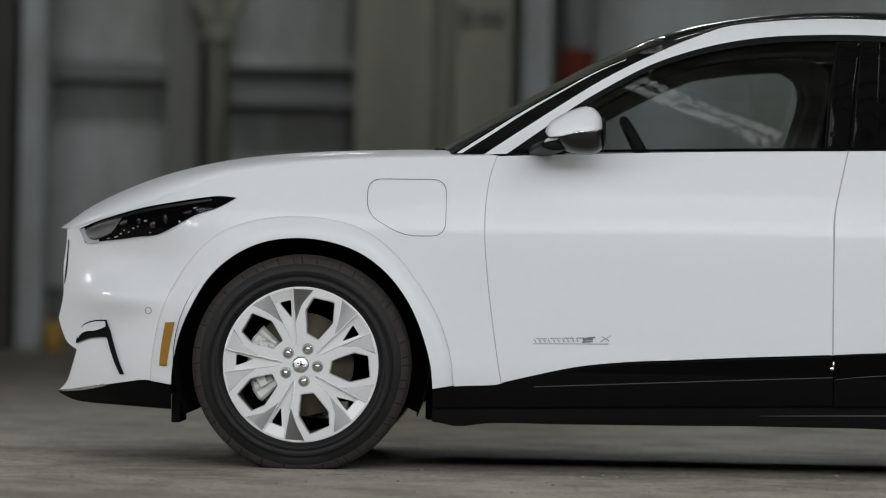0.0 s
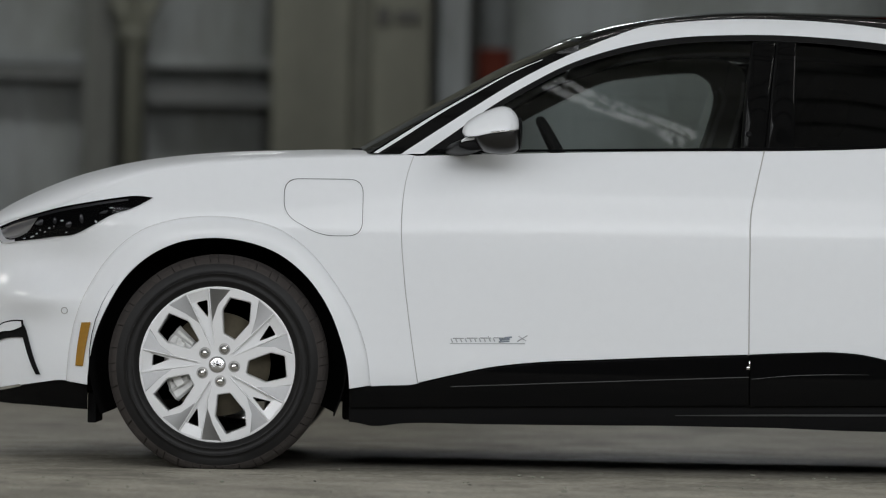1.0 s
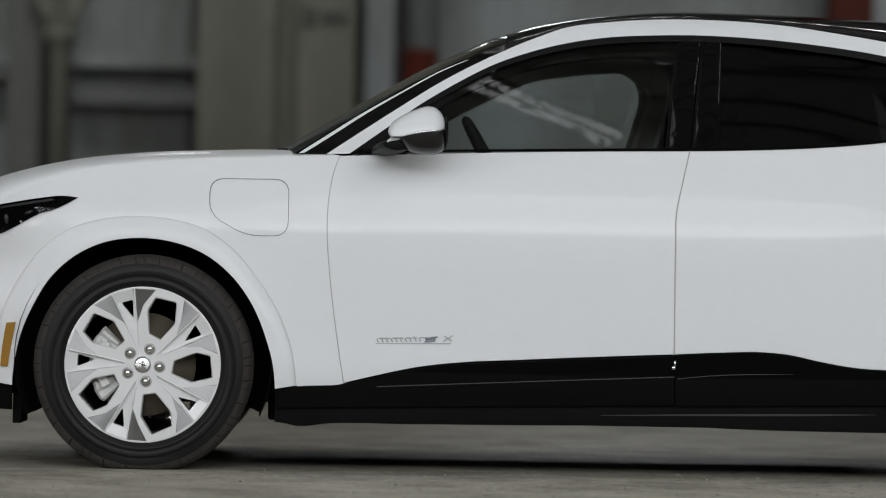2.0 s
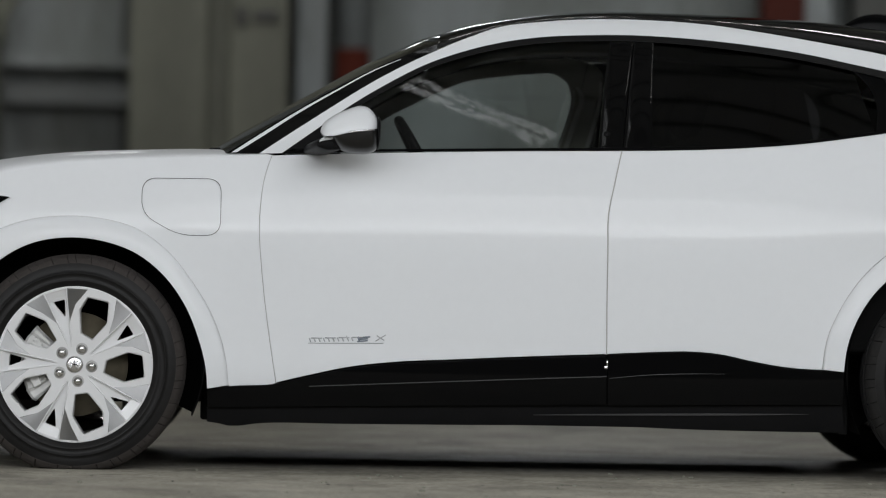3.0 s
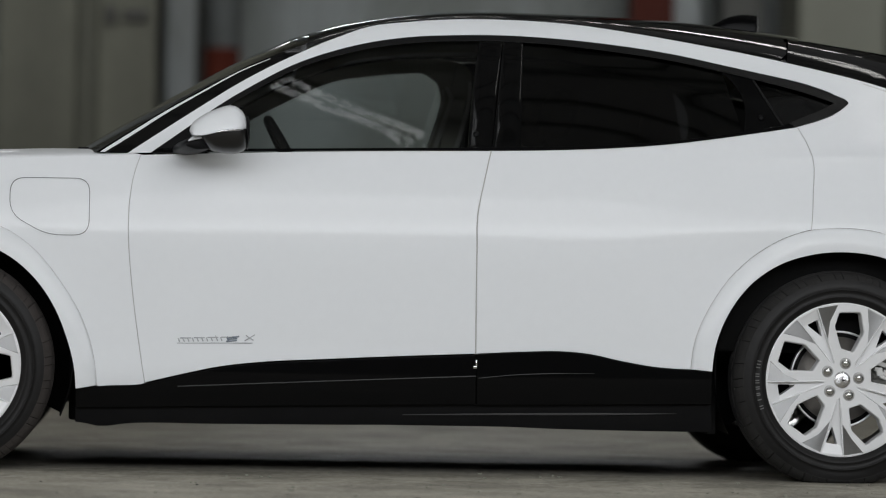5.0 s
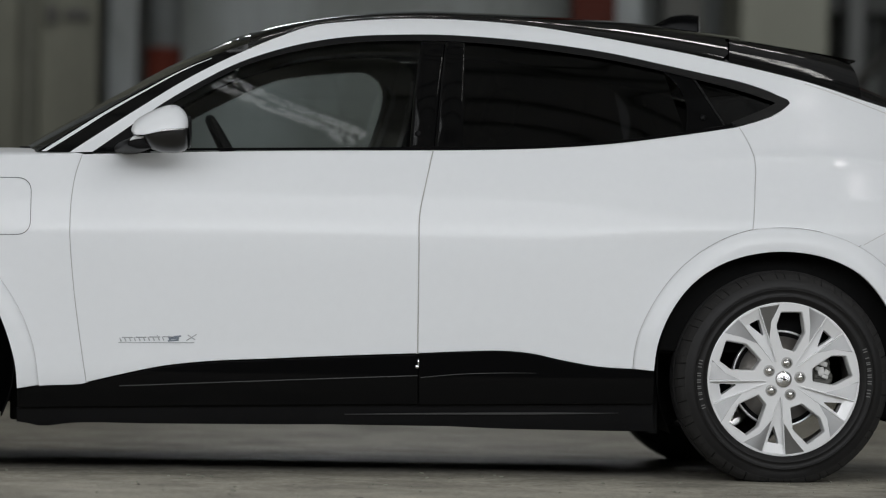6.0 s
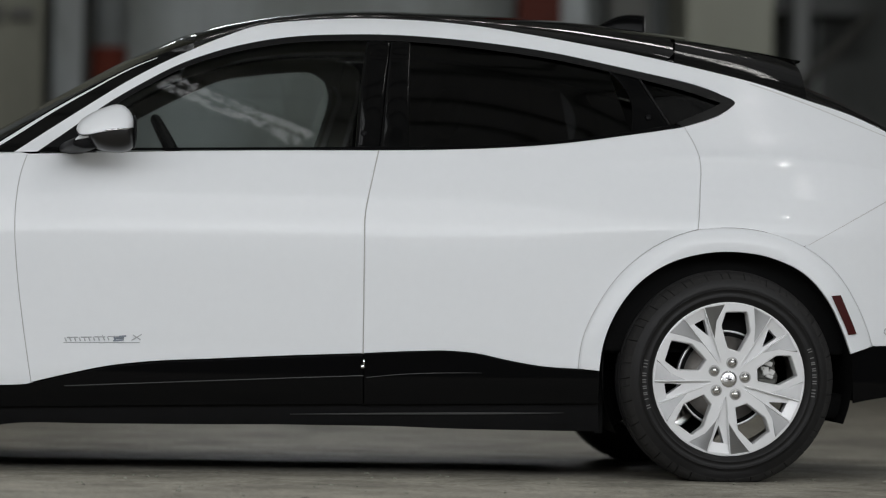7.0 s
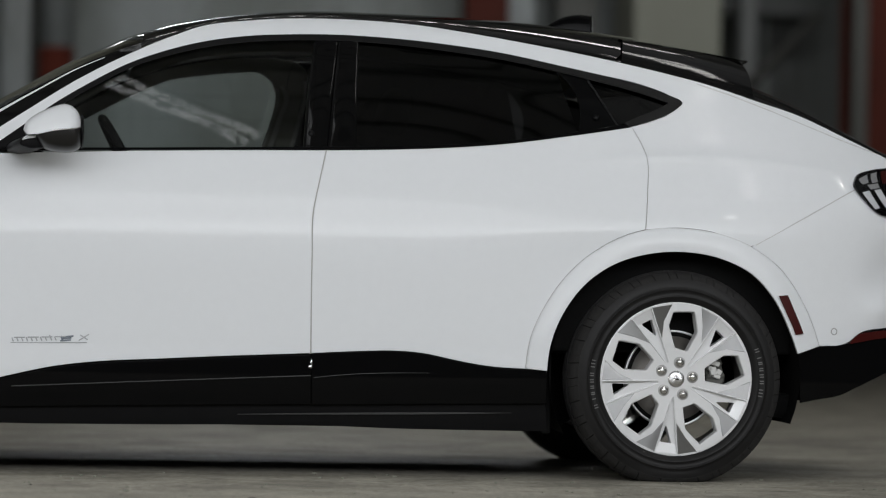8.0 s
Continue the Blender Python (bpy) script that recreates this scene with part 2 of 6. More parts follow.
WHITE = stained("scuffed_white_paint", (0.31, 0.335, 0.335), (0.13, 0.13, 0.115), 0.8, 2.2, 0.5)
RED = stained("rust_red_paint", (0.105, 0.024, 0.015), (0.045, 0.014, 0.010), 0.7, 1.6, 0.55)
RED.node_tree.nodes["Principled BSDF"].inputs["Specular IOR Level"].default_value = 0.1
STEEL = stained("dark_old_steel", (0.095, 0.095, 0.085), (0.05, 0.048, 0.04), 0.6, 1.5, 0.6)
YELLOW = stained("dirty_yellow_paint", (0.42, 0.26, 0.04), (0.16, 0.11, 0.04), 0.6, 2.0, 0.6)
ROOF = stained("pale_roof_deck", (0.62, 0.63, 0.63), (0.4, 0.4, 0.39), 0.6, 0.5)

SPOT = bpy.data.materials.new("bright_lamp_glass")
SPOT.use_nodes = True
SPOT.node_tree.nodes["Principled BSDF"].inputs["Emission Color"].default_value = (1, 0.99, 0.96, 1)
SPOT.node_tree.nodes["Principled BSDF"].inputs["Emission Strength"].default_value = 70.0
FLOOD = SPOT.copy()
FLOOD.name = "work_light_glass"
FLOOD.node_tree.nodes["Principled BSDF"].inputs["Emission Strength"].default_value = 28.0
BRIGHT = SPOT.copy()
BRIGHT.name = "lit_tube_cover"
BRIGHT.node_tree.nodes["Principled BSDF"].inputs["Emission Strength"].default_value = 18.0
GLOW.use_nodes = True
GLOW.node_tree.nodes["Principled BSDF"].inputs["Emission Color"].default_value = (0.95, 0.98, 1, 1)
GLOW.node_tree.nodes["Principled BSDF"].inputs["Emission Strength"].default_value = 1.5

# ---- mesh helpers ----


def part(name, bm, material, parent=None, label="", smooth=True):
    me = bpy.data.meshes.new(name)
    bm.to_mesh(me)
    bm.free()
    me.materials.append(material)
    if smooth:
        for f in me.polygons:
            f.use_smooth = True
    ob = new(name, me)
    if parent is not None:
        ob.parent = parent
    if label:
        ob["label"] = label
    return ob


def thing(name, label, category, group="", at=(0, 0, 0)):
    ob = tagged(new(name), label, category, group)
    ob.matrix_world = pose(*at)
    ob.empty_display_size = 0.2
    return ob


def spline(pts, n):
    """n points evenly spaced on a smooth curve through pts (tuples of any length)."""
    p = np.array(pts, float)
    if len(p) == 2:
        return [tuple(p[0] + (p[1] - p[0]) * k / (n - 1)) for k in range(n)]
    d = np.maximum(np.linalg.norm(np.diff(p, axis=0), axis=1), 1e-6)
    s = np.concatenate([[0], np.cumsum(d)])
    m = np.zeros_like(p)
    for i in range(1, len(p) - 1):
        h0, h1 = d[i - 1], d[i]
        m[i] = ((p[i] - p[i - 1]) / h0 * h1 + (p[i + 1] - p[i]) / h1 * h0) / (h0 + h1)
    m[0] = 1.5 * (p[1] - p[0]) / d[0] - 0.5 * m[1]
    m[-1] = 1.5 * (p[-1] - p[-2]) / d[-1] - 0.5 * m[-2]
    out = []
    for q in np.linspace(0, s[-1], n):
        i = min(np.searchsorted(s, q, side="right") - 1, len(p) - 2)
        h, u = d[i], (q - s[i]) / d[i]
        out.append(tuple((1 + 2 * u) * (1 - u) ** 2 * p[i] + u * (1 - u) ** 2 * h * m[i] + u * u * (3 - 2 * u) * p[i + 1] + u * u * (u - 1) * h * m[i + 1]))
    return out


def path(pieces, ns):
    """Smooth pieces joined at corners, ns points each."""
    out = []
    for piece, n in zip(pieces, ns):
        got = spline(piece, n)
        out += got if not out else got[1:]
    return out


def grid_faces(bm, rows):
    vs = [[bm.verts.new(p) for p in row] for row in rows]
    for a, b in zip(vs, vs[1:]):
        for i in range(len(a) - 1):
            bm.faces.new((a[i], a[i + 1], b[i + 1], b[i]))
    return vs


def box(bm, x0, x1, y0, y1, z0, z1, bevel=0.0):
    got = bmesh.ops.create_cube(bm, size=1.0)["verts"]
    for v in got:
        v.co = Vector(((x0 + x1) / 2 + v.co.x * (x1 - x0), (y0 + y1) / 2 + v.co.y * (y1 - y0), (z0 + z1) / 2 + v.co.z * (z1 - z0)))
    if bevel:
        bmesh.ops.bevel(bm, geom=list({e for v in got for e in v.link_edges}), offset=bevel, segments=2, affect="EDGES", profile=0.5)


def rod(bm, a, b, r, n=10, r2=None):
    a, b = Vector(a), Vector(b)
    q = (b - a).to_track_quat("Z", "Y").to_matrix().to_4x4()
    bmesh.ops.create_cone(bm, cap_ends=True, segments=n, radius1=r, radius2=r if r2 is None else r2, depth=(b - a).length, matrix=Matrix.Translation((a + b) / 2) @ q)


# ---- the car's side shape: how far in from the hubs' plane the skin lies ----
# -- side shape --
PROFILE = [(0.05, 0.10), (0.16, 0.045), (0.26, 0.022), (0.33, 0.0155), (0.37, 0.0170), (0.425, 0.0205), (0.455, 0.0212), (0.475, 0.0212), (0.50, 0.0220), (0.60, 0.0256), (0.70, 0.0287), (0.75, 0.0317), (0.80, 0.0361), (0.85, 0.0424), (0.90, 0.0512), (0.95, 0.0632), (1.00, 0.0795), (1.05, 0.1007), (1.10, 0.1227), (1.20, 0.1680), (1.30, 0.2166), (1.40, 0.2684), (1.50, 0.323), (1.56, 0.40), (1.62, 0.55)]


def profile_y(z):
    n = len(PROFILE)
    z = min(max(z, PROFILE[0][0]), PROFILE[-1][0])
    i = 0
    while i < n - 2 and z > PROFILE[i + 1][0]:
        i += 1
    (z0, y0), (z1, y1) = PROFILE[i], PROFILE[i + 1]
    m0 = (y1 - PROFILE[i - 1][1]) / (z1 - PROFILE[i - 1][0]) if i > 0 else (y1 - y0) / (z1 - z0)
    m1 = (PROFILE[i + 2][1] - y0) / (PROFILE[i + 2][0] - z0) if i < n - 2 else (y1 - y0) / (z1 - z0)
    h = z1 - z0
    u = (z - z0) / h
    return (1 + 2 * u) * (1 - u) ** 2 * y0 + u * (1 - u) ** 2 * h * m0 + u * u * (3 - 2 * u) * y1 + u * u * (u - 1) * h * m1


def side_y(x, z):
    y = profile_y(z)
    f = max(0.0, (-1.62 - x) / 0.70)
    r = max(0.0, (x - 1.62) / 0.80)
    y += 0.34 * f ** 2.3 + 0.26 * r ** 2.3
    up = min(max((z - 0.95) / 0.35, 0.0), 1.0)
    y += 0.10 * up * max(0.0, (x - 0.5) / 1.4) ** 2
    y -= 0.026 * math.exp(-((x - 1.48) / 0.42) ** 2 - ((z - 0.855) / 0.095) ** 2)
    y -= 0.015 * math.exp(-((x + 1.49) / 0.40) ** 2 - ((z - 0.82) / 0.10) ** 2)
    y -= 0.020 * (math.exp(-((x - 1.49) / 0.55) ** 2) + math.exp(-((x + 1.49) / 0.55) ** 2)) * math.exp(-((z - 0.45) / 0.35) ** 2)
    y -= 0.044 * math.exp(-((x + 2.12) / 0.13) ** 2 - ((z - 0.555) / 0.055) ** 2)
    y += 0.042 * math.exp(-((x + 2.06) / 0.17) ** 2 - ((z - 0.685) / 0.075) ** 2)
    y -= 0.026 * math.exp(-((x - 2.23) / 0.075) ** 2 - ((z - 0.59) / 0.05) ** 2)
    y += 0.030 * math.exp(-((x - 2.26) / 0.075) ** 2 - ((z - 0.73) / 0.09) ** 2)
    ridge = min(max((x - 1.0) / 0.40, 0.0), 1.0)
    ridge *= min(max((2.15 - x) / 0.4, 0.0), 1.0)
    y -= 0.020 * ridge * math.exp(-math.hypot(z - 1.095 + 0.13 * (x - 1.55) ** 2, 0.004) / 0.028)
    return y


# -- end side shape --
WIDE = 1.82  # from the near hubs' plane to the far hubs' plane
MID = WIDE / 2


def skin(p, off=0.0):
    return (p[0], side_y(p[0], p[1]) + off, p[1])


def mirror(bm):
    for v in bm.verts:
        v.co.y = WIDE - v.co.y
    bmesh.ops.reverse_faces(bm, faces=bm.faces[:])


def coons(top, bottom, left, right):
    """Rows of points of a four-sided patch: top and bottom run the same way, left and right from top to bottom."""
    n, m = len(top), len(left)
    t, b, l, r = (np.array(c) for c in (top, bottom, left, right))
    rows = []
    for j in range(m):
        v = j / (m - 1)
        row = []
        for i in range(n):
            u = i / (n - 1)
            q = (1 - v) * t[i] + v * b[i] + (1 - u) * l[j] + u * r[j]
            q = q - ((1 - u) * (1 - v) * t[0] + u * (1 - v) * t[-1] + (1 - u) * v * b[0] + u * v * b[-1])
            row.append(tuple(q))
        rows.append(row)
    return rows


def loft_rows(a, b, m):
    a, b = np.array(a), np.array(b)
    return [[tuple(p) for p in a + (b - a) * k / (m - 1)] for k in range(m)]


def panel_bm(rows, off=0.0, gap=0.0011, fold=0.006, bulge=None):
    """A sheet over rows of (x, z), laid on the car's side, its rim drawn in by gap and folded inwards with a small round."""
    a = np.array(rows, float)
    if gap:
        for e, i in ((0, 1), (-1, -2)):
            d = a[i] - a[e]
            a[e] += d / np.maximum(np.linalg.norm(d, axis=1, keepdims=True), 1e-6) * gap
            d = a[:, i] - a[:, e]
            a[:, e] += d / np.maximum(np.linalg.norm(d, axis=1, keepdims=True), 1e-6) * gap
    if fold:
        t = 0.12
        a = np.concatenate([a[:1], a[:1] + (a[1:2] - a[:1]) * t, a[1:-1], a[-1:] + (a[-2:-1] - a[-1:]) * t, a[-1:]])
        a = np.concatenate([a[:, :1], a[:, :1] + (a[:, 1:2] - a[:, :1]) * t, a[:, 1:-1], a[:, -1:] + (a[:, -2:-1] - a[:, -1:]) * t, a[:, -1:]], axis=1)
    bm = bmesh.new()
    m, n = a.shape[:2]
    vs = grid_faces(bm, [[(p[0], side_y(p[0], p[1]) + off + (bulge(i / (n - 1), j / (m - 1)) if bulge else 0), p[1]) for i, p in enumerate(row)] for j, row in enumerate(a)])
    if fold:
        ring = [vs[0][i] for i in range(n)] + [vs[j][-1] for j in range(1, m)] + [vs[-1][i] for i in range(n - 2, -1, -1)] + [vs[j][0] for j in range(m - 2, 0, -1)]
        c = a.reshape(-1, 2).mean(0)
        last = ring
        for out, deep in ((0.0008, 0.0012), (0.0012, fold)):
            nxt = []
            for k, v in enumerate(ring):
                p, q = ring[k - 1].co, ring[(k + 1) % len(ring)].co
                t = Vector((q.x - p.x, 0, q.z - p.z))
                o = Vector((t.z, 0, -t.x))
                if o.length > 1e-9:
                    o.normalize()
                nxt.append(bm.verts.new(v.co - o * out * 0 + Vector((0, deep, 0))))
            for k in range(len(ring)):
                bm.faces.new((last[k], nxt[k], nxt[(k + 1) % len(ring)], last[(k + 1) % len(ring)]))
            last = nxt
    bmesh.ops.remove_doubles(bm, verts=bm.verts[:], dist=0.0002)
    bmesh.ops.recalc_face_normals(bm, faces=bm.faces[:])
    mean = sum((f.normal * f.calc_area() for f in bm.faces), Vector())
    if mean.y > 0:
        bmesh.ops.reverse_faces(bm, faces=bm.faces[:])
    return bm


def cross_bm(edge, centre, n=14, power=2.4, root=1.0):
    """A crowned sheet from flank to flank: edge holds (x, y, z) of the near rim, centre those on the middle line."""
    bm = bmesh.new()
    rows = []
    for e, c in zip(edge, centre):
        row = []
        for k in range(-n, n + 1):
            s = math.sin(math.pi / 2 * abs(k) / n) if root < 1 else abs(k) / n
            f = (1 - s ** power) ** root if s < 1 else 0.0
            y = MID + (MID - e[1]) * math.copysign(s, k)
            row.append((e[0] + (c[0] - e[0]) * f, y, e[2] + (c[2] - e[2]) * f))
        rows.append(row)
    grid_faces(bm, rows)
    bmesh.ops.recalc_face_normals(bm, faces=bm.faces[:])
    return bm


# ---- the hall ----
def slab(name, x0, x1, y0, y1, z0, z1, material, label="", kind="structure"):
    bm = bmesh.new()
    box(bm, x0, x1, y0, y1, z0, z1)
    return tagged(part(name, bm, material, None, "", False), label, "", "", kind)


slab("floor", -30, 30, -30, 24, -0.3, 0, FLOOR, "worn grey concrete warehouse floor with stains and cracks")
wall = slab("wall_north", -30, 30, 21.0, 21.4, 0, 10, BLOCK, "dark grey masonry wall of the warehouse")
slab("wall_south", -30, 30, -30.4, -30, 0, 10, SIDING, "grey painted warehouse wall")
slab("wall_west", -30.4, -30, -30, 24, 0, 10, SIDING, "grey painted warehouse wall")
slab("wall_east", 30, 30.4, -30, 24, 0, 10, SIDING, "grey painted warehouse wall")
slab("ceiling", -30, 30, -30, 24, 10, 10.3, ROOF, "grey metal roof deck of the warehouse")


def upright(name, x0, x1, y0, y1, z0, z1, material, label, category, bevel=0.01):
    bm = bmesh.new()
    box(bm, x0, x1, y0, y1, z0, z1, bevel)
    return tagged(part(name, bm, material, None, "", False), label, category)


def ibeam(name, x0, x1, y0, y1, material, label, z1=10.0, flange=0.03):
    """A rolled steel column: two flanges and a web."""
    bm = bmesh.new()
    a, b = (x0 + x1) / 2 - 0.015, (x0 + x1) / 2 + 0.015
    c, d = y0 + flange, y1 - flange
    shape = [(x0, y0), (x1, y0), (x1, c), (b, c), (b, d), (x1, d), (x1, y1), (x0, y1), (x0, d), (a, d), (a, c), (x0, c)]
    low, top = ([bm.verts.new((x, y, z)) for x, y in shape] for z in (0.02, z1))
    for i in range(12):
        bm.faces.new((low[i - 1], low[i], top[i], top[i - 1]))
    bm.faces.new(top)
    ob = tagged(part(name, bm, material, None, "", False), label, "column")
    bm = bmesh.new()
    box(bm, x0 - 0.06, x1 + 0.06, y0 - 0.06, y1 + 0.06, 0, 0.025)
    part("base_plate", bm, STEEL, ob, "", False)
    return ob


# siding bays on the far wall, ribbed sheets between the columns
def siding(name, x0, x1, z0, z1, material, label, y=20.9, pitch=0.16, deep=0.008):
    bm = bmesh.new()
    xs, prof = [], []
    x = x0
    while x < x1 - 0.01:
        for dx, d in ((0.0, 0.0), (0.10, 0.0), (0.13, deep), (0.26, deep), (0.30, 0.0)):
            if x + dx * pitch / 0.30 <= x1:
                prof.append((x + dx * pitch / 0.30, y - d))
        x += pitch
    grid_faces(bm, [[(px, py, z) for px, py in prof] for z in (z0, z1)])
    bmesh.ops.recalc_face_normals(bm, faces=bm.faces[:])
    return tagged(part(name, bm, material, wall, "", False), label)


HX = [p[0] for p in [(-5.315, 1.573), (-5.191, 1.575), (-5.166, 1.576), (-4.928, 1.580), (-3.827, 1.601), (-3.569, 1.606), (-3.520, 1.607), (-3.331, 1.610), (-2.242, 1.631), (-0.068, 1.672)]]
siding("siding_sheet", -12.0, HX[2], 0.25, 10, SIDING, "ribbed grey metal siding sheet")
siding("siding_sheet", HX[3], HX[4], 0.55, 10, SIDING, "ribbed grey metal siding sheet")
siding("siding_sheet", HX[7], HX[8], 0.55, 10, SIDING, "ribbed grey metal siding sheet")
siding("siding_sheet", HX[9] - 0.4, HX[9] + 6.2, 0.55, 10, DARKERSIDING, "ribbed grey metal siding sheet in a darker copy")
HZ1 = [(-4.322, 2.595), (-4.320, 2.496), (-4.317, 2.373), (-2.844, 2.597), (-2.841, 2.489), (-2.838, 2.327), (-2.835, 2.164)]
bm = bmesh.new()
box(bm, HX[3], HX[4] + 0.2, 20.35, 20.85, HZ1[2][1], HZ1[1][1], 0.01)
tagged(part("wall_girt", bm, GIRT, None, "", False), "dark steel girt across the far wall", "girt")
bm = bmesh.new()
box(bm, HX[3], HX[4] + 0.2, 20.30, 20.85, HZ1[1][1] + 0.004, HZ1[0][1], 0.01)
tagged(part("wall_girt", bm, DARKERSIDING, None, "", False), "pale ledge on the far wall", "ledge")
bm = bmesh.new()
box(bm, HX[7], HX[8] + 0.3, 20.30, 20.85, HZ1[4][1], HZ1[3][1], 0.01)
tagged(part("wall_girt", bm, SIDING, None, "", False), "pale ledge on the far wall", "ledge")
bm = bmesh.new()
box(bm, HX[7], HX[8] + 0.3, 20.30, 20.85, HZ1[6][1], HZ1[5][1], 0.01)
tagged(part("wall_girt", bm, GIRT, None, "", False), "dark steel girt across the far wall", "girt")
HW2 = [p[0] for p in [(-5.028, 1.550), (-4.825, 1.553), (-5.192, 1.546), (-5.086, 1.549)]]
ibeam("white_post", HW2[0], HW2[1], 19.7, 20.1, WHITE, "scuffed white painted steel post by the far wall")
upright("dark_upright", HW2[2] - 0.5, HW2[3], 19.7, 20.1, 0, 10, DARK, "dark upright by the far wall", "post")
# Stands in for a dark blotch on the wall; no post is known.
upright("dark_upright", HX[4], HX[5] + 0.02, 20.2, 20.6, 0, 10, OLIVE_DARK, "dark upright by the far wall", "post")
PIPEX = [(-3.462, 1.586), (-3.278, 1.589), (-3.400, 2.823)]
bm = bmesh.new()
pr = (PIPEX[1][0] - PIPEX[0][0]) / 2
rod(bm, (PIPEX[0][0] + pr, 19.9, 0), (PIPEX[0][0] + pr, 19.9, 10), pr, 24)
pipe = tagged(part("drain_pipe", bm, OLIVE, None, "", True), "olive grey upright drain pipe by the far wall", "pipe")
bm = bmesh.new()
for dx in (-0.22, 0.24):
    rod(bm, (PIPEX[0][0] + pr, 19.9, PIPEX[2][1] - 0.10), (PIPEX[0][0] + pr + dx, 19.9, PIPEX[2][1] + 0.35), 0.07, 14)
part("pipe_branch", bm, OLIVE, pipe)
bm = bmesh.new()
rod(bm, (PIPEX[0][0] + pr, 19.9, PIPEX[2][1] - 0.16), (PIPEX[0][0] + pr, 19.9, PIPEX[2][1] - 0.02), pr + 0.05, 24)
part("pipe_collar", bm, OLIVE, pipe)
CO = [p[0] for p in [(-2.110, 1.779), (-1.472, 1.791), (-1.313, 1.794), (-0.835, 1.803)]]
upright("concrete_column", CO[0], CO[1], 18.0, 19.2, 0, 10, OLIVE, "massive olive grey concrete column", "column", 0.03)
upright("concrete_column", CO[2], CO[3], 18.0, 19.2, 0, 10, OLIVE, "massive olive grey concrete column", "column", 0.03)
upright("column_infill", CO[1], CO[2], 18.25, 19.1, 0, 10, OLIVE, "recessed olive concrete infill between two columns", "infill", 0.0)
CH = [(-1.261, 2.722), (-1.160, 2.874), (-1.112, 2.748), (-0.914, 2.851)]
for (x0, z0), (x1, z1) in ((CH[0], CH[1]), (CH[2], CH[3])):
    bm = bmesh.new()
    box(bm, x0, x1, 17.94, 18.05, z0, z1, 0.02)
    tagged(part("junction_box", bm, STEEL, None, "", False), "dark metal junction box on the concrete column", "box")
WP = [(-0.755, 2.574), (-0.517, 2.579), (-0.438, 2.647), (-0.138, 2.652)]
ibeam("white_post", WP[0][0], WP[1][0], 19.3, 19.7, WHITE, "scuffed white painted steel post by the far wall")


def two_tone_post(x0, x1, z, y=19.4):
    bm = bmesh.new()
    rod(bm, ((x0 + x1) / 2, y + 0.15, 0), ((x0 + x1) / 2, y + 0.15, z), (x1 - x0) / 2, 20)
    ob = tagged(part("guard_post", bm, RED, None, "", True), "steel post painted red below and white above", "post")
    bm = bmesh.new()
    rod(bm, ((x0 + x1) / 2, y + 0.15, z), ((x0 + x1) / 2, y + 0.15, 10), (x1 - x0) / 2 - 0.004, 20)
    part("upper_post", bm, WHITE, ob)


two_tone_post(WP[2][0], WP[3][0], WP[2][1])
upright("dark_upright", WP[1][0] + 0.02, WP[2][0] + 0.03, 19.9, 20.3, 0, 10, STEEL, "dark upright by the far wall", "post")
RX = [p[0] for p in [(3.153, 3.036), (3.507, 3.046), (3.531, 3.046), (3.749, 3.052), (3.944, 3.058), (4.544, 3.074), (5.298, 3.095), (6.413, 3.126), (6.781, 3.137), (5.682, 3.106), (5.805, 3.109)]]
upright("red_column", RX[0], RX[1], 19.2, 19.6, 0, 10, RED, "rust red painted steel column by the far wall", "column")
ibeam("white_post", RX[2], RX[3], 19.4, 19.8, WHITE, "scuffed white painted steel post by the far wall")
upright("dark_upright", RX[4] + 0.1, RX[4] + 0.45, 20.0, 20.4, 0, 10, STEEL, "dark upright by the far wall", "post")
upright("pale_column", RX[5], RX[6], 19.0, 20.0, 0, 10, PALE, "pale green-grey painted concrete column", "column", 0.03)
siding("siding_sheet", RX[6] - 0.2, RX[7] + 1.0, 0.25, 10, DARKBAY, "dark metal siding sheet")
BZ = [(5.681, 3.218), (5.830, 3.222), (5.524, 3.150), (5.880, 2.638), (6.369, 3.140)]
upright("grey_post", BZ[0][0], BZ[1][0], 20.1, 20.5, 0, 10, BLOCK, "grey painted steel post by the far wall", "post")
upright("wall_girt", RX[6], RX[7], 20.3, 20.6, BZ[2][1], BZ[2][1] + 0.20, DARKBAY, "grey steel girt across the dark bay", "girt", 0.005)
bm = bmesh.new()
rod(bm, (BZ[3][0] - 0.2, 20.06, BZ[3][1] - 0.2), (BZ[4][0], 20.06, BZ[4][1]), 0.05, 8)
tagged(part("wall_brace", bm, DARK, None, "", False), "dark diagonal steel brace on the far wall", "brace")
ibeam("red_column", RX[7], RX[8], 18.9, 19.4, RED, "rust red painted steel column by the far wall")
# Dark strip added in place of the red column's shaded side face.
upright("dark_upright", RX[7] - 0.03, RX[7] + 0.10, 18.75, 18.88, 0, 10, STEEL, "dark upright by the far wall", "post")
YB = [(-4.775, 0.102), (-4.601, 0.259)]
bm = bmesh.new()
rod(bm, ((YB[0][0] + YB[1][0]) / 2, 19.6, 0), ((YB[0][0] + YB[1][0]) / 2, 19.6, YB[1][1]), (YB[1][0] - YB[0][0]) / 2, 20)
tagged(part("bollard", bm, YELLOW, None, "", True), "dirty yellow bollard on the floor by the wall", "bollard")
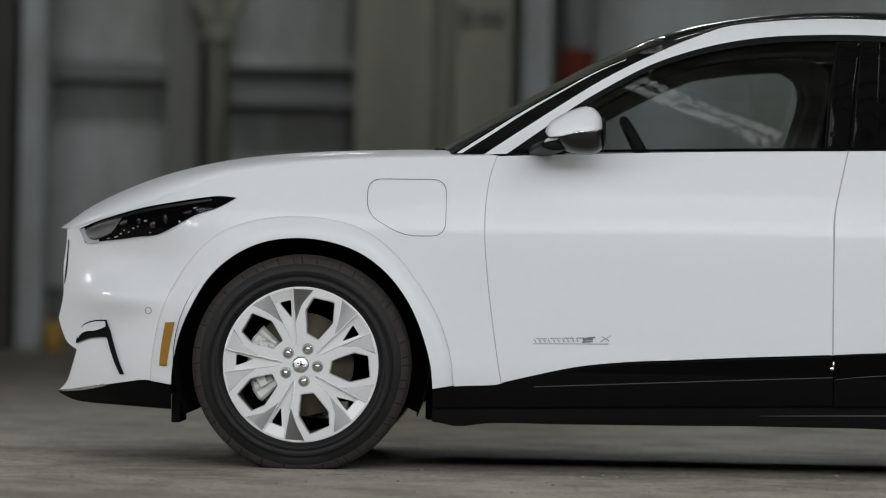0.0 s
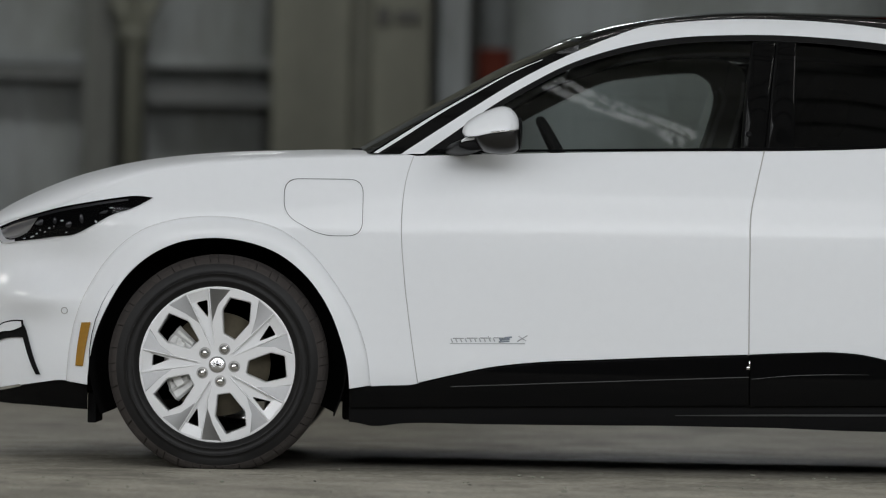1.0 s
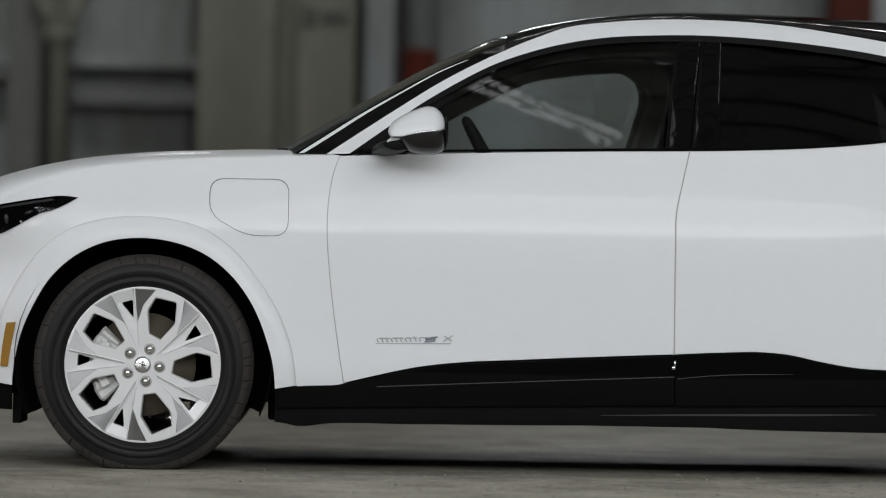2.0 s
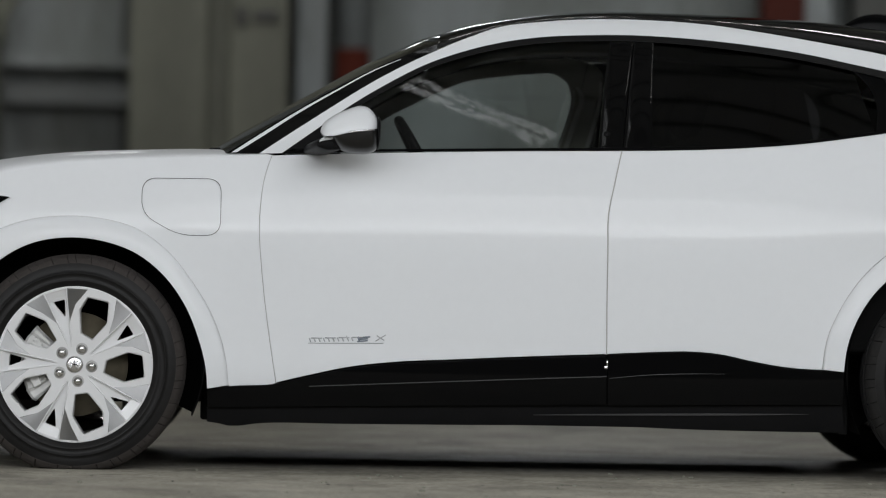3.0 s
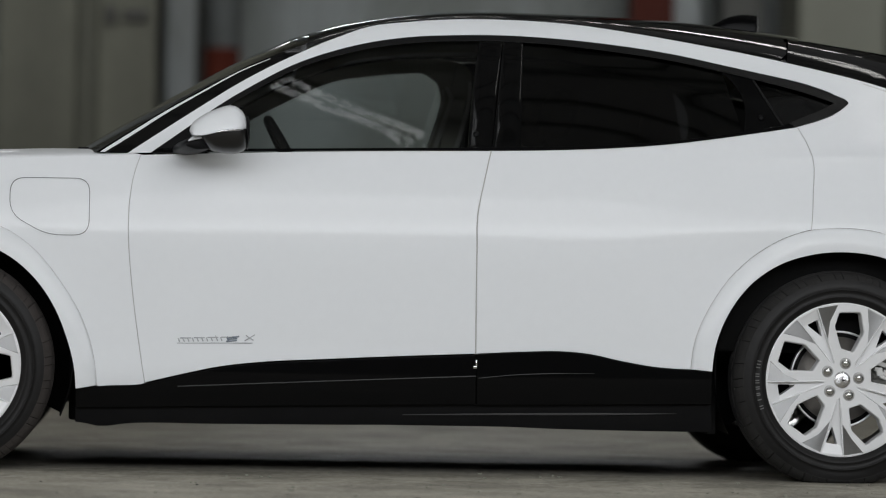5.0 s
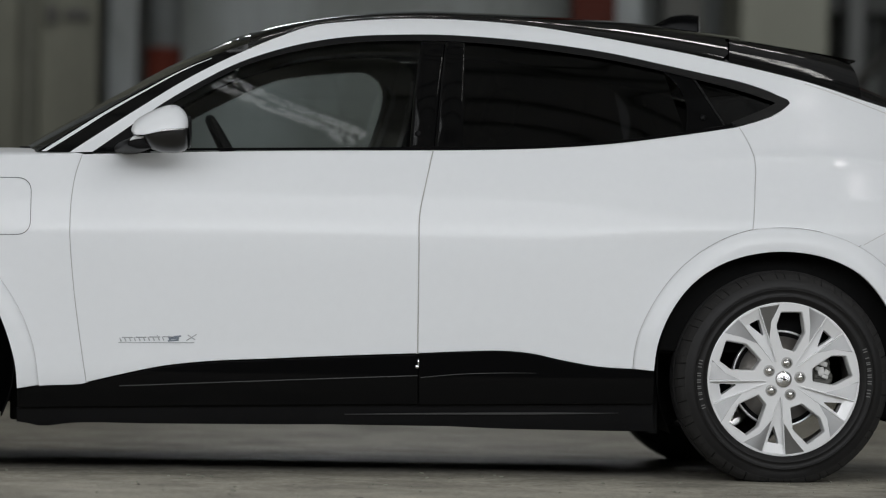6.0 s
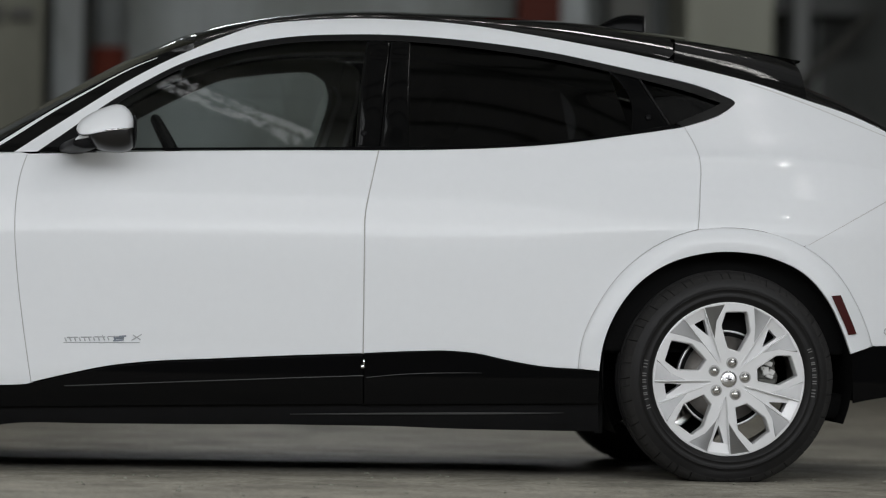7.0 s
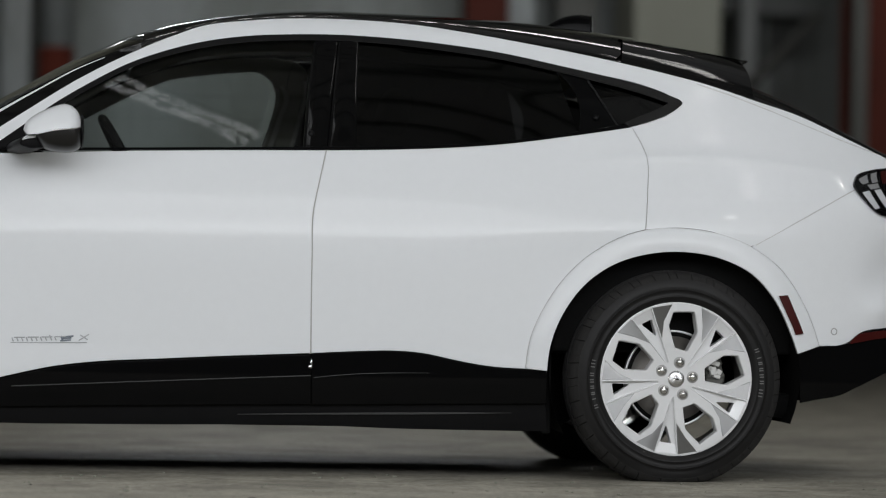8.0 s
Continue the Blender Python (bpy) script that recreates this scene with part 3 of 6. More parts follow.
# roof trusses
for y in (-24, -16, -8, 0, 8, 16):
    bm = bmesh.new()
    for z in (7.9, 9.3):
        box(bm, -30, 30, y - 0.08, y + 0.08, z, z + 0.14)
    for k in range(40):
        x = -30 + 1.5 * k
        rod(bm, (x, y, 8.0), (x + 0.75, y, 9.35), 0.04, 6)
        rod(bm, (x + 0.75, y, 9.35), (x + 1.5, y, 8.0), 0.04, 6)
    tagged(part("roof_truss", bm, WHITE, None, "", False), "white painted steel lattice roof truss", "truss", "roof trusses")


def ceiling_light(x, y, z, length, wide, turn, cells, glass=None, rows_of=3, skip=0.0, blank=()):
    """A long louvred light: a tray with a row of lit cells between dark bars."""
    ob = tagged(new("ceiling_light"), "long louvred ceiling light hung from the roof", "ceiling light", "ceiling lights")
    ob.matrix_world = pose(x, y, z, 0, 0, turn)
    bm = bmesh.new()
    box(bm, -length / 2, length / 2, -wide / 2, wide / 2, 0.03, 0.10)
    part("tray", bm, STEEL, ob, "", False)
    for k in range(cells):
        for q in range(rows_of):
            if random.random() < skip or q in blank:
                continue
            bm = bmesh.new()
            w, h = length / cells, wide / rows_of
            y0 = -wide / 2 + h * (q + 0.5)
            box(bm, -length / 2 + w * (k + 0.22), -length / 2 + w * (k + 0.78), y0 - h * 0.26, y0 + h * 0.26, 0.0, 0.028)
            part("diffuser", bm, GLOW if glass is None else glass, ob, "", False)
    for dx in (-0.4, 0.4):
        bm = bmesh.new()
        rod(bm, (dx * length, 0, 0.1), (dx * length, 0, 10 - z), 0.01, 6)
        part("hanger", bm, STEEL, ob, "", False)


# Unseen lights, placed so that their reflections fall right on glass and paint.
ceiling_light(-0.045, -1.36, 3.3, 0.85, 0.135, -45.4, 50, None, 7, 0.36, (3,))
ceiling_light(4.20, -2.55, 7.8, 3.0, 0.62, -66.0, 22, BRIGHT, 4, 0.12)
ceiling_light(3.40, 5.95, 7.8, 3.2, 0.40, -66.0, 22, BRIGHT, 3, 0.12)
ceiling_light(-0.6, 7.2, 7.8, 7.0, 0.35, 0.0, 26, BRIGHT, 2, 0.1)
ceiling_light(4.9, -7.5, 7.6, 1.5, 0.6, -50, 1, SPOT, 1)
ceiling_light(7.3, 0.2, 7.6, 0.8, 0.12, -56, 1, SPOT, 1)


def flood_light(x, y, z, aim):
    """An unseen work light on a tripod, turned to the car, added for glints on its nose."""
    ob = tagged(new("flood_light"), "lit work light on a black tripod stand", "work light", "work lights")
    ob.matrix_world = pose(x, y, 0, 0, 0, 0)
    bm = bmesh.new()
    rod(bm, (0, 0, 0.9), (0, 0, z), 0.02, 10)
    part("pole", bm, STEEL, ob)
    for k in range(3):
        a = 2 * math.pi * k / 3
        bm = bmesh.new()
        rod(bm, (0, 0, 1.0), (0.6 * math.cos(a), 0.6 * math.sin(a), 0.012), 0.012, 8)
        part("leg", bm, STEEL, ob)
    m = look((0, 0, z), (aim[0] - x, aim[1] - y, aim[2]))
    bm = bmesh.new()
    box(bm, -0.62, 0.62, -0.42, 0.42, 0.01, 0.12, 0.01)
    bmesh.ops.transform(bm, verts=bm.verts[:], matrix=m)
    head = part("head", bm, STEEL, ob, "", False)
    bm = bmesh.new()
    box(bm, -0.57, 0.57, -0.37, 0.37, -0.012, 0.008)
    bmesh.ops.transform(bm, verts=bm.verts[:], matrix=m)
    part("lamp_glass", bm, FLOOD, head, "bright lamp glass", False)


flood_light(-9.0, 1.2, 3.25, (-2.0, 0.5, 0.6))
flood_light(-9.0, -7.8, 2.4, (-1.9, 0.2, 0.6))
for k in range(34):
    bm = bmesh.new()
    y = -21 + 0.8 * k
    box(bm, -30, 30, y - 0.03, y + 0.03, 9.86, 9.99)
    tagged(part("roof_purlin", bm, SIDING, None, "", False), "grey steel purlin under the roof deck", "purlin", "roof purlins")


# grit on the floor
random.seed(11)
bm = bmesh.new()
for k in range(150):
    r = random.uniform(0.002, 0.006)
    m = Matrix.Translation((random.uniform(-3.2, 3.4), random.uniform(-1.8, 0.25), r * 0.5)) @ Matrix.Rotation(random.uniform(0, 6.28), 4, "Z") @ Matrix.Diagonal((r * random.uniform(1, 2.4), r, r * 0.7, 1))
    bmesh.ops.create_icosphere(bm, subdivisions=1, radius=1.0, matrix=m)
tagged(part("floor_grit", bm, PALE, None, "", False), "pale grit scattered on the concrete floor", "grit", "", "stuff")
bm = bmesh.new()
for k in range(12):
    r = random.uniform(0.002, 0.005)
    m = Matrix.Translation((random.uniform(-3.2, 3.4), random.uniform(-1.8, 0.25), r * 0.3)) @ Matrix.Rotation(random.uniform(0, 6.28), 4, "Z") @ Matrix.Diagonal((r * random.uniform(1, 3), r, r * 0.5, 1))
    bmesh.ops.create_icosphere(bm, subdivisions=1, radius=1.0, matrix=m)
tagged(part("floor_debris", bm, DARK, None, "", False), "dark crumbs scattered on the concrete floor", "debris", "", "stuff")


def lamp_frame(eye, target, wide, high):
    """An invented frame round an unseen fill lamp, on two stands."""
    ob = tagged(new("fill_lamp_frame"), "unseen frame on two steel stands, added round a fill lamp", "light panel", "light panels")
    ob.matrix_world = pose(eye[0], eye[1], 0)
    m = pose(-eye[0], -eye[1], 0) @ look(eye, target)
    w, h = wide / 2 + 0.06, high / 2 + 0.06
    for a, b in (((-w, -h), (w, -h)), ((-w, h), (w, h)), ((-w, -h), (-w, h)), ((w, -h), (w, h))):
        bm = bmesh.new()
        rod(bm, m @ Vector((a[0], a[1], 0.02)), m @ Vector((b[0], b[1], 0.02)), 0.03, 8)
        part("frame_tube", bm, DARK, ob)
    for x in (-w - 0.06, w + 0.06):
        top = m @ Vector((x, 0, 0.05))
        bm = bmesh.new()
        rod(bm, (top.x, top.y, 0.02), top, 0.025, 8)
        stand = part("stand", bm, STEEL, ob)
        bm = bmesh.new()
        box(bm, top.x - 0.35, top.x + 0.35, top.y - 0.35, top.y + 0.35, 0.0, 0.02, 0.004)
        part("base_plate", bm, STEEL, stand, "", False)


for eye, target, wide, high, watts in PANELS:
    lamp_frame(eye, target, wide, high)


# ---- the car ----
car = thing("car", "white crossover car with gloss black roof parked on concrete", "car", "", (0, MID, 0))
CAR = car


def cpart(name, bm, material, label="", parent=None, smooth=True):
    """A part of the car whose mesh is given in the place's own metres."""
    for v in bm.verts:
        v.co.y -= MID
    return part(name, bm, material, CAR if parent is None else parent, label, smooth)


def flank(name, rows, material, label="", off=0.0, gap=0.0011, fold=0.006, bulge=None):
    near = cpart(name, panel_bm(rows, off, gap, fold, bulge), material, label)
    bm = panel_bm(rows, off, gap, fold, bulge)
    mirror(bm)
    cpart(name, bm, material, label)
    return near


# lines of the body, as (x, z) on the flank
HOODLINE = [(-2.315, 0.782), (-2.218, 0.809), (-2.064, 0.848), (-1.947, 0.898), (-1.832, 0.943), (-1.701, 0.981), (-1.533, 1.009), (-1.345, 1.026), (-1.157, 1.035), (-1.007, 1.042), (-0.857, 1.051)]
SEAM_FRONT = [(-0.857, 1.051), (-0.878, 0.986), (-0.891, 0.900), (-0.894, 0.797), (-0.884, 0.666), (-0.860, 0.480), (-0.830, 0.295)]
SEAM_MIDDLE = [(0.312, 1.090), (0.288, 0.989), (0.265, 0.875), (0.263, 0.744), (0.263, 0.576), (0.264, 0.409)]
SEAM_REAR = [(1.357, 1.195), (1.390, 1.127), (1.403, 1.065), (1.395, 0.972), (1.381, 0.843)]
BELT_FRONT = [(-0.857, 1.051), (-0.631, 1.061), (-0.349, 1.072), (-0.067, 1.081), (0.312, 1.090)]
BELT_REAR = [(0.306, 1.093), (0.506, 1.099), (0.736, 1.111), (0.909, 1.127), (1.124, 1.157), (1.357, 1.195)]
SILL_FRONT = [(-0.830, 0.295), (-0.721, 0.322), (-0.581, 0.353), (-0.432, 0.371), (-0.246, 0.382), (-0.060, 0.393), (0.264, 0.409)]
SILL_REAR = [(0.265, 0.413), (0.433, 0.422), (0.546, 0.425), (0.640, 0.418), (0.754, 0.395), (0.868, 0.377), (0.982, 0.371)]
ARCH_F_OUT = [(-1.997, 0.279), (-1.994, 0.344), (-1.968, 0.495), (-1.919, 0.609), (-1.844, 0.713), (-1.750, 0.786), (-1.647, 0.821), (-1.525, 0.835), (-1.413, 0.828), (-1.300, 0.798), (-1.205, 0.735), (-1.110, 0.624), (-1.042, 0.513), (-1.002, 0.402), (-0.985, 0.285)]
ARCH_F_IN = [(-1.923, 0.269), (-1.919, 0.327), (-1.897, 0.440), (-1.857, 0.535), (-1.802, 0.626), (-1.727, 0.696), (-1.634, 0.743), (-1.522, 0.762), (-1.410, 0.753), (-1.297, 0.714), (-1.203, 0.641), (-1.135, 0.549), (-1.087, 0.438), (-1.062, 0.346), (-1.055, 0.273)]
ARCH_R_OUT = [(0.982, 0.371), (0.996, 0.471), (1.046, 0.585), (1.130, 0.700), (1.224, 0.777), (1.299, 0.817), (1.381, 0.843), (1.490, 0.851), (1.606, 0.840), (1.743, 0.794), (1.844, 0.724), (1.922, 0.620), (1.968, 0.526), (1.990, 0.463)]
ARCH_R_IN = [(1.051, 0.365), (1.063, 0.454), (1.109, 0.567), (1.184, 0.663), (1.279, 0.727), (1.392, 0.762), (1.517, 0.770), (1.643, 0.748), (1.741, 0.702), (1.821, 0.619), (1.872, 0.524), (1.907, 0.436)]
NOSE = [(-2.335, 0.235), (-2.306, 0.263), (-2.286, 0.314), (-2.268, 0.376), (-2.304, 0.398), (-2.327, 0.438), (-2.342, 0.481), (-2.326, 0.553), (-2.327, 0.659), (-2.318, 0.736), (-2.317, 0.782)]
RAIL_TOP = [(-0.900, 1.055), (-0.800, 1.124), (-0.670, 1.212), (-0.523, 1.308), (-0.390, 1.382), (-0.306, 1.423), (-0.222, 1.461), (-0.100, 1.508), (0.055, 1.532), (0.210, 1.545), (0.398, 1.547), (0.623, 1.534), (0.828, 1.506), (1.034, 1.473), (1.189, 1.447), (1.309, 1.424)]
RAIL_LOW = [(-0.824, 1.058), (-0.708, 1.143), (-0.589, 1.231), (-0.472, 1.304), (-0.348, 1.371), (-0.222, 1.419), (-0.101, 1.452), (0.052, 1.477), (0.207, 1.487), (0.341, 1.490), (0.517, 1.484), (0.722, 1.467), (0.929, 1.440), (1.135, 1.400), (1.286, 1.370)]
TAIL_TOP = [(1.313, 1.430), (1.478, 1.389), (1.612, 1.358), (1.807, 1.300), (1.965, 1.252), (2.115, 1.188), (2.224, 1.141), (2.333, 1.095), (2.419, 1.046)]
TAIL_MID = [(1.285, 1.375), (1.424, 1.342), (1.510, 1.310), (1.538, 1.289), (1.720, 1.211), (1.915, 1.138), (2.078, 1.088), (2.229, 1.054), (2.360, 1.009)]
DLO_TAIL = [(1.357, 1.195), (1.422, 1.214), (1.505, 1.252), (1.538, 1.289)]

# fender with the charge flap, doors, bumpers
top_f = path([HOODLINE[2:], SEAM_FRONT], [44, 26])
low_f = path([ARCH_F_OUT[4:12], ARCH_F_OUT[11:] + [SEAM_FRONT[-1]]], [44, 26])
flank("front_fender", loft_rows(top_f, low_f, 22), PAINT, gap=0.0, fold=0.0)
flank("front_door", coons(spline(BELT_FRONT, 56), spline(SILL_FRONT, 56), spline(SEAM_FRONT, 40), spline(SEAM_MIDDLE, 40)), PAINT, gap=0.0019)
flank("rear_door", coons(spline(BELT_REAR, 50), path([SILL_REAR, ARCH_R_OUT[:7]], [30, 21]), spline(SEAM_MIDDLE, 40), spline(SEAM_REAR, 40)), PAINT, gap=0.0019)
nose_c = path([NOSE[:4], NOSE[3:7], NOSE[6:]], [14, 12, 20])
rear_c = path([ARCH_F_OUT[:5], [ARCH_F_OUT[4], HOODLINE[2]]], [30, 15])
flank("front_bumper", loft_rows(nose_c, rear_c, 26), PAINT, gap=0.0, fold=0.0)
flank("front_arch_flare", loft_rows(spline(ARCH_F_OUT, 60), spline(ARCH_F_IN, 60), 9), PAINT, gap=0.0005, fold=0.02, bulge=lambda u, v: -0.024 * math.sin(min(1, v * 1.15) * math.pi / 2) ** 0.8)
flank("rear_arch_flare", loft_rows(spline(ARCH_R_OUT, 60), spline(ARCH_R_IN, 60), 9), PAINT, gap=0.0005, fold=0.02, bulge=lambda u, v: -0.024 * math.sin(min(1, v * 1.15) * math.pi / 2) ** 0.8)

# Grey lines laid on the paint stand in for the flares' shaded gaps.
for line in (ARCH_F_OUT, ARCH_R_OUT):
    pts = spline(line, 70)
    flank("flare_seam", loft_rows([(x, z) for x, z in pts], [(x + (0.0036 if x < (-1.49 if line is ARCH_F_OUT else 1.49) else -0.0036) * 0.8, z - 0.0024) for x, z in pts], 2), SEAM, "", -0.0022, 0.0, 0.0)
# Grey strips behind the open door gaps stand in for their soft shade.
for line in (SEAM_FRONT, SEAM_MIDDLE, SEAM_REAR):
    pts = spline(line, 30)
    flank("door_gap_strip", loft_rows([(x - 0.006, z) for x, z in pts], [(x + 0.006, z) for x, z in pts], 3), SEAM, "", 0.0035, 0.0, 0.0)

# roof rail and quarter panel in one pressing
LAMP_LINE = [(1.759, 0.800), (1.843, 0.846), (1.947, 0.902), (2.127, 0.995), (2.225, 1.038), (2.360, 1.009)]


def frame_rows():
    up, low = spline(RAIL_TOP, 70), spline(RAIL_LOW, 70)
    first = loft_rows(up, low, 9)
    tup, tmid = spline([RAIL_TOP[-1]] + TAIL_TOP[1:], 40), spline([RAIL_LOW[-1]] + TAIL_MID[1:], 40)
    second = loft_rows(tup, tmid, 8)
    return first, second


first, second = frame_rows()
flank("roof_rail", [row[:-1] + [(row[-1][0] + 0.004, row[-1][1] - 0.0006)] for row in first], PAINT, gap=0.0, fold=0.0)
flank("rear_pillar", [row if k < len(second) - 1 else [(x, z - 0.006 * min(1.0, i / 8)) for i, (x, z) in enumerate(row)] for k, row in enumerate(second)], PAINT, "", 0.0005, gap=0.0, fold=0.0)
HATCH_SEAM = [(1.601, 1.353), (1.712, 1.319), (1.831, 1.277), (1.992, 1.217), (2.137, 1.165), (2.259, 1.128)]
# Grey line on the paint in place of the shaded hatch gap.
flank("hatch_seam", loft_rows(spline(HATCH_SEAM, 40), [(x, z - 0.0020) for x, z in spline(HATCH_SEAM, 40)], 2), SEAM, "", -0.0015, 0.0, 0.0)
q_top = path([DLO_TAIL, TAIL_MID[3:]], [14, 34])
q_low = path([ARCH_R_OUT[6:10] + [LAMP_LINE[0]], LAMP_LINE], [26, 22])
q_left = spline(SEAM_REAR, 64)
q_right = spline([TAIL_MID[-1], LAMP_LINE[-1]], 64)
flank("quarter_panel", [row if k < 63 else [(x, z + 0.0012) for x, z in row] for k, row in enumerate(coons(q_top, q_low, q_left, q_right))], PAINT, gap=0.0, fold=0.0)

# rear bumper below the lamp line, black below
BUMP_LOW = [(1.990, 0.463), (2.096, 0.476), (2.139, 0.507), (2.249, 0.528), (2.348, 0.540)]
bump_top = spline(LAMP_LINE, 30)
bump_low = spline(BUMP_LOW, 30)
bump_left = spline(ARCH_R_OUT[9:], 24)
bump_right = spline([LAMP_LINE[-1], (LAMP_LINE[-1][0] + 0.06, 0.75), (LAMP_LINE[-1][0] + 0.05, 0.6), BUMP_LOW[-1]], 24)
lamp_seam = spline(LAMP_LINE, 30)
# Backing strip and drawn line put the bumper gap's shade into colour.
flank("bumper_gap_strip", loft_rows([(x, z - 0.006) for x, z in lamp_seam], [(x, z + 0.006) for x, z in lamp_seam], 3), SEAM, "", 0.0035, 0.0, 0.0)
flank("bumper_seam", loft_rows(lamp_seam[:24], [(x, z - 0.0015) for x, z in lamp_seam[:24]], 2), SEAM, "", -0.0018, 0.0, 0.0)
flank("rear_bumper", coons(bump_top, bump_low, bump_left, bump_right), PAINT, gap=0.001)
REAR_LOW_TOP = [(1.912, 0.435), (1.990, 0.461), (2.096, 0.474), (2.139, 0.505), (2.249, 0.526), (2.348, 0.538)]
REAR_LOW_END = [(1.922, 0.270), (1.993, 0.284), (2.056, 0.294), (2.141, 0.329), (2.229, 0.367), (2.349, 0.414)]
flank("rear_lower_cladding", loft_rows(spline(REAR_LOW_TOP, 30), spline(REAR_LOW_END, 30), 10), BLACK, off=-0.004, gap=0.0)

# black sills
SILL_TOP = [(-1.056, 0.270), (-0.985, 0.283), (-0.830, 0.294), (-0.721, 0.320), (-0.581, 0.351), (-0.432, 0.369), (-0.246, 0.380), (-0.060, 0.391), (0.264, 0.407)]
SILL_TOP2 = [(0.265, 0.411), (0.433, 0.420), (0.546, 0.424), (0.640, 0.416), (0.754, 0.393), (0.868, 0.375), (0.982, 0.369), (1.054, 0.361)]
SILL_LINE = [(-1.055, 0.210), (-0.616, 0.221), (0.268, 0.241)]
SILL_LINE2 = [(0.269, 0.239), (0.550, 0.245), (1.054, 0.255)]
SILL_END = [(-1.055, 0.163), (-1.027, 0.160), (-0.989, 0.151), (-0.877, 0.161), (-0.614, 0.163), (-0.239, 0.166), (0.274, 0.171)]
SILL_END2 = [(0.277, 0.163), (0.559, 0.164), (0.845, 0.162), (1.066, 0.162)]
flank("front_door_cladding", loft_rows(spline(SILL_TOP, 50), spline(SILL_LINE, 50), 10), BLACK, off=-0.006, gap=0.001)
flank("rear_door_cladding", loft_rows(spline(SILL_TOP2, 40), spline(SILL_LINE2, 40), 10), BLACK, off=-0.006, gap=0.001)
sill_a, sill_b = spline(SILL_LINE + SILL_LINE2[1:], 60), spline(SILL_END + SILL_END2[1:], 60)
flank("rocker_panel", loft_rows(sill_a, sill_b, 8), SATIN, off=0.012, gap=0.0, fold=0.05)
FRONT_LOW_TOP = [(-2.335, 0.235), (-2.258, 0.243), (-2.162, 0.260), (-2.090, 0.272), (-1.997, 0.281), (-1.950, 0.268), (-1.924, 0.269)]
FRONT_LOW_END = [(-2.335, 0.227), (-2.279, 0.205), (-2.204, 0.197), (-2.131, 0.195), (-2.049, 0.192), (-1.979, 0.189), (-1.924, 0.187)]
flank("front_splitter", loft_rows(spline(FRONT_LOW_TOP, 30), spline(FRONT_LOW_END, 30), 8), BLACK, off=-0.004, gap=0.0)

# hood, windscreen, roof, hatch
hood_e = [skin(p) for p in spline([(-2.288, 0.784), (-2.205, 0.811)] + HOODLINE[2:], 40)]
hood_c = [(x, MID, z) for x, z in spline([(-2.378, 0.789), (-2.340, 0.816), (-2.281, 0.861), (-2.216, 0.898), (-2.150, 0.929), (-2.017, 0.980), (-1.918, 1.008), (-1.778, 1.038), (-1.619, 1.059), (-1.459, 1.072), (-1.299, 1.079), (-1.160, 1.084), (-1.040, 1.082)], 40)]
cpart("hood", cross_bm(hood_e, hood_c, 24, 2.6, 0.55), PAINT)
screen_e = [skin(p, 0.004) for p in spline([(-1.007, 1.055), (-0.900, 1.126), (-0.785, 1.201), (-0.654, 1.280), (-0.522, 1.353), (-0.408, 1.405), (-0.308, 1.443)], 30)]
screen_c = [(x, MID, z) for x, z in spline([(-1.099, 1.072), (-0.889, 1.200), (-0.716, 1.299), (-0.545, 1.397), (-0.406, 1.462), (-0.303, 1.506), (-0.267, 1.511)], 30)]
flank("windscreen_border", loft_rows(spline([(-1.007, 1.055), (-0.900, 1.126), (-0.785, 1.201), (-0.654, 1.280), (-0.522, 1.353), (-0.408, 1.405), (-0.308, 1.443)], 40), spline([(-0.895, 1.055), (-0.800, 1.120), (-0.670, 1.208), (-0.523, 1.304), (-0.390, 1.378), (-0.306, 1.419)], 40), 5), ROOFBLACK, "black glass border along the windscreen", 0.003, 0.0, 0.0)
cpart("windscreen", cross_bm(screen_e, screen_c, 16, 2.2), SCREEN, "raked windscreen glass with a dark tint")
roof_e = [skin(p, 0.0) for p in spline([(-0.308, 1.433), (-0.222, 1.461), (-0.100, 1.508), (0.055, 1.532), (0.210, 1.545), (0.398, 1.547), (0.623, 1.534), (0.828, 1.506), (1.034, 1.473), (1.189, 1.447), (1.309, 1.424)], 50)]
roof_c = [(x, MID, z) for x, z in spline([(-0.287, 1.506), (-0.198, 1.534), (-0.072, 1.557), (0.142, 1.586), (0.302, 1.596), (0.529, 1.595), (0.787, 1.590), (1.003, 1.581), (1.219, 1.562), (1.438, 1.537)], 50)]
cpart("roof_panel", cross_bm(roof_e, roof_c, 24, 2.6, 0.6), ROOFBLACK, "gloss black glass roof")
hatch_e = [skin(p, 0.004) for p in spline([RAIL_TOP[-1]] + TAIL_TOP[1:], 40)]
hatch_c = [(x, MID, z) for x, z in spline([(1.368, 1.496), (1.539, 1.460), (1.677, 1.425), (1.851, 1.374), (1.986, 1.316), (2.089, 1.264), (2.188, 1.213), (2.336, 1.140), (2.501, 1.079)], 40)]
cpart("hatch", cross_bm(hatch_e, hatch_c, 24, 2.4, 0.6), ROOFBLACK, "gloss black tailgate glass")

# ---- nose, tail and underside ----
nose_e = [skin(p) for p in nose_c]
cpart("front_fascia", cross_bm(nose_e, [(x - 0.03 * math.sin(math.pi * k / len(nose_c)), MID, z) for k, (x, y, z) in enumerate(nose_e)], 12, 2.2), PAINT)
tail_e = [skin(p) for p in bump_right]
cpart("rear_fascia", cross_bm(tail_e, [(x + 0.09, MID, z) for x, y, z in tail_e], 12, 2.2), PAINT)
tail_l = [skin(p, -0.004) for p in spline([REAR_LOW_TOP[-1], REAR_LOW_END[-1]], 6)]
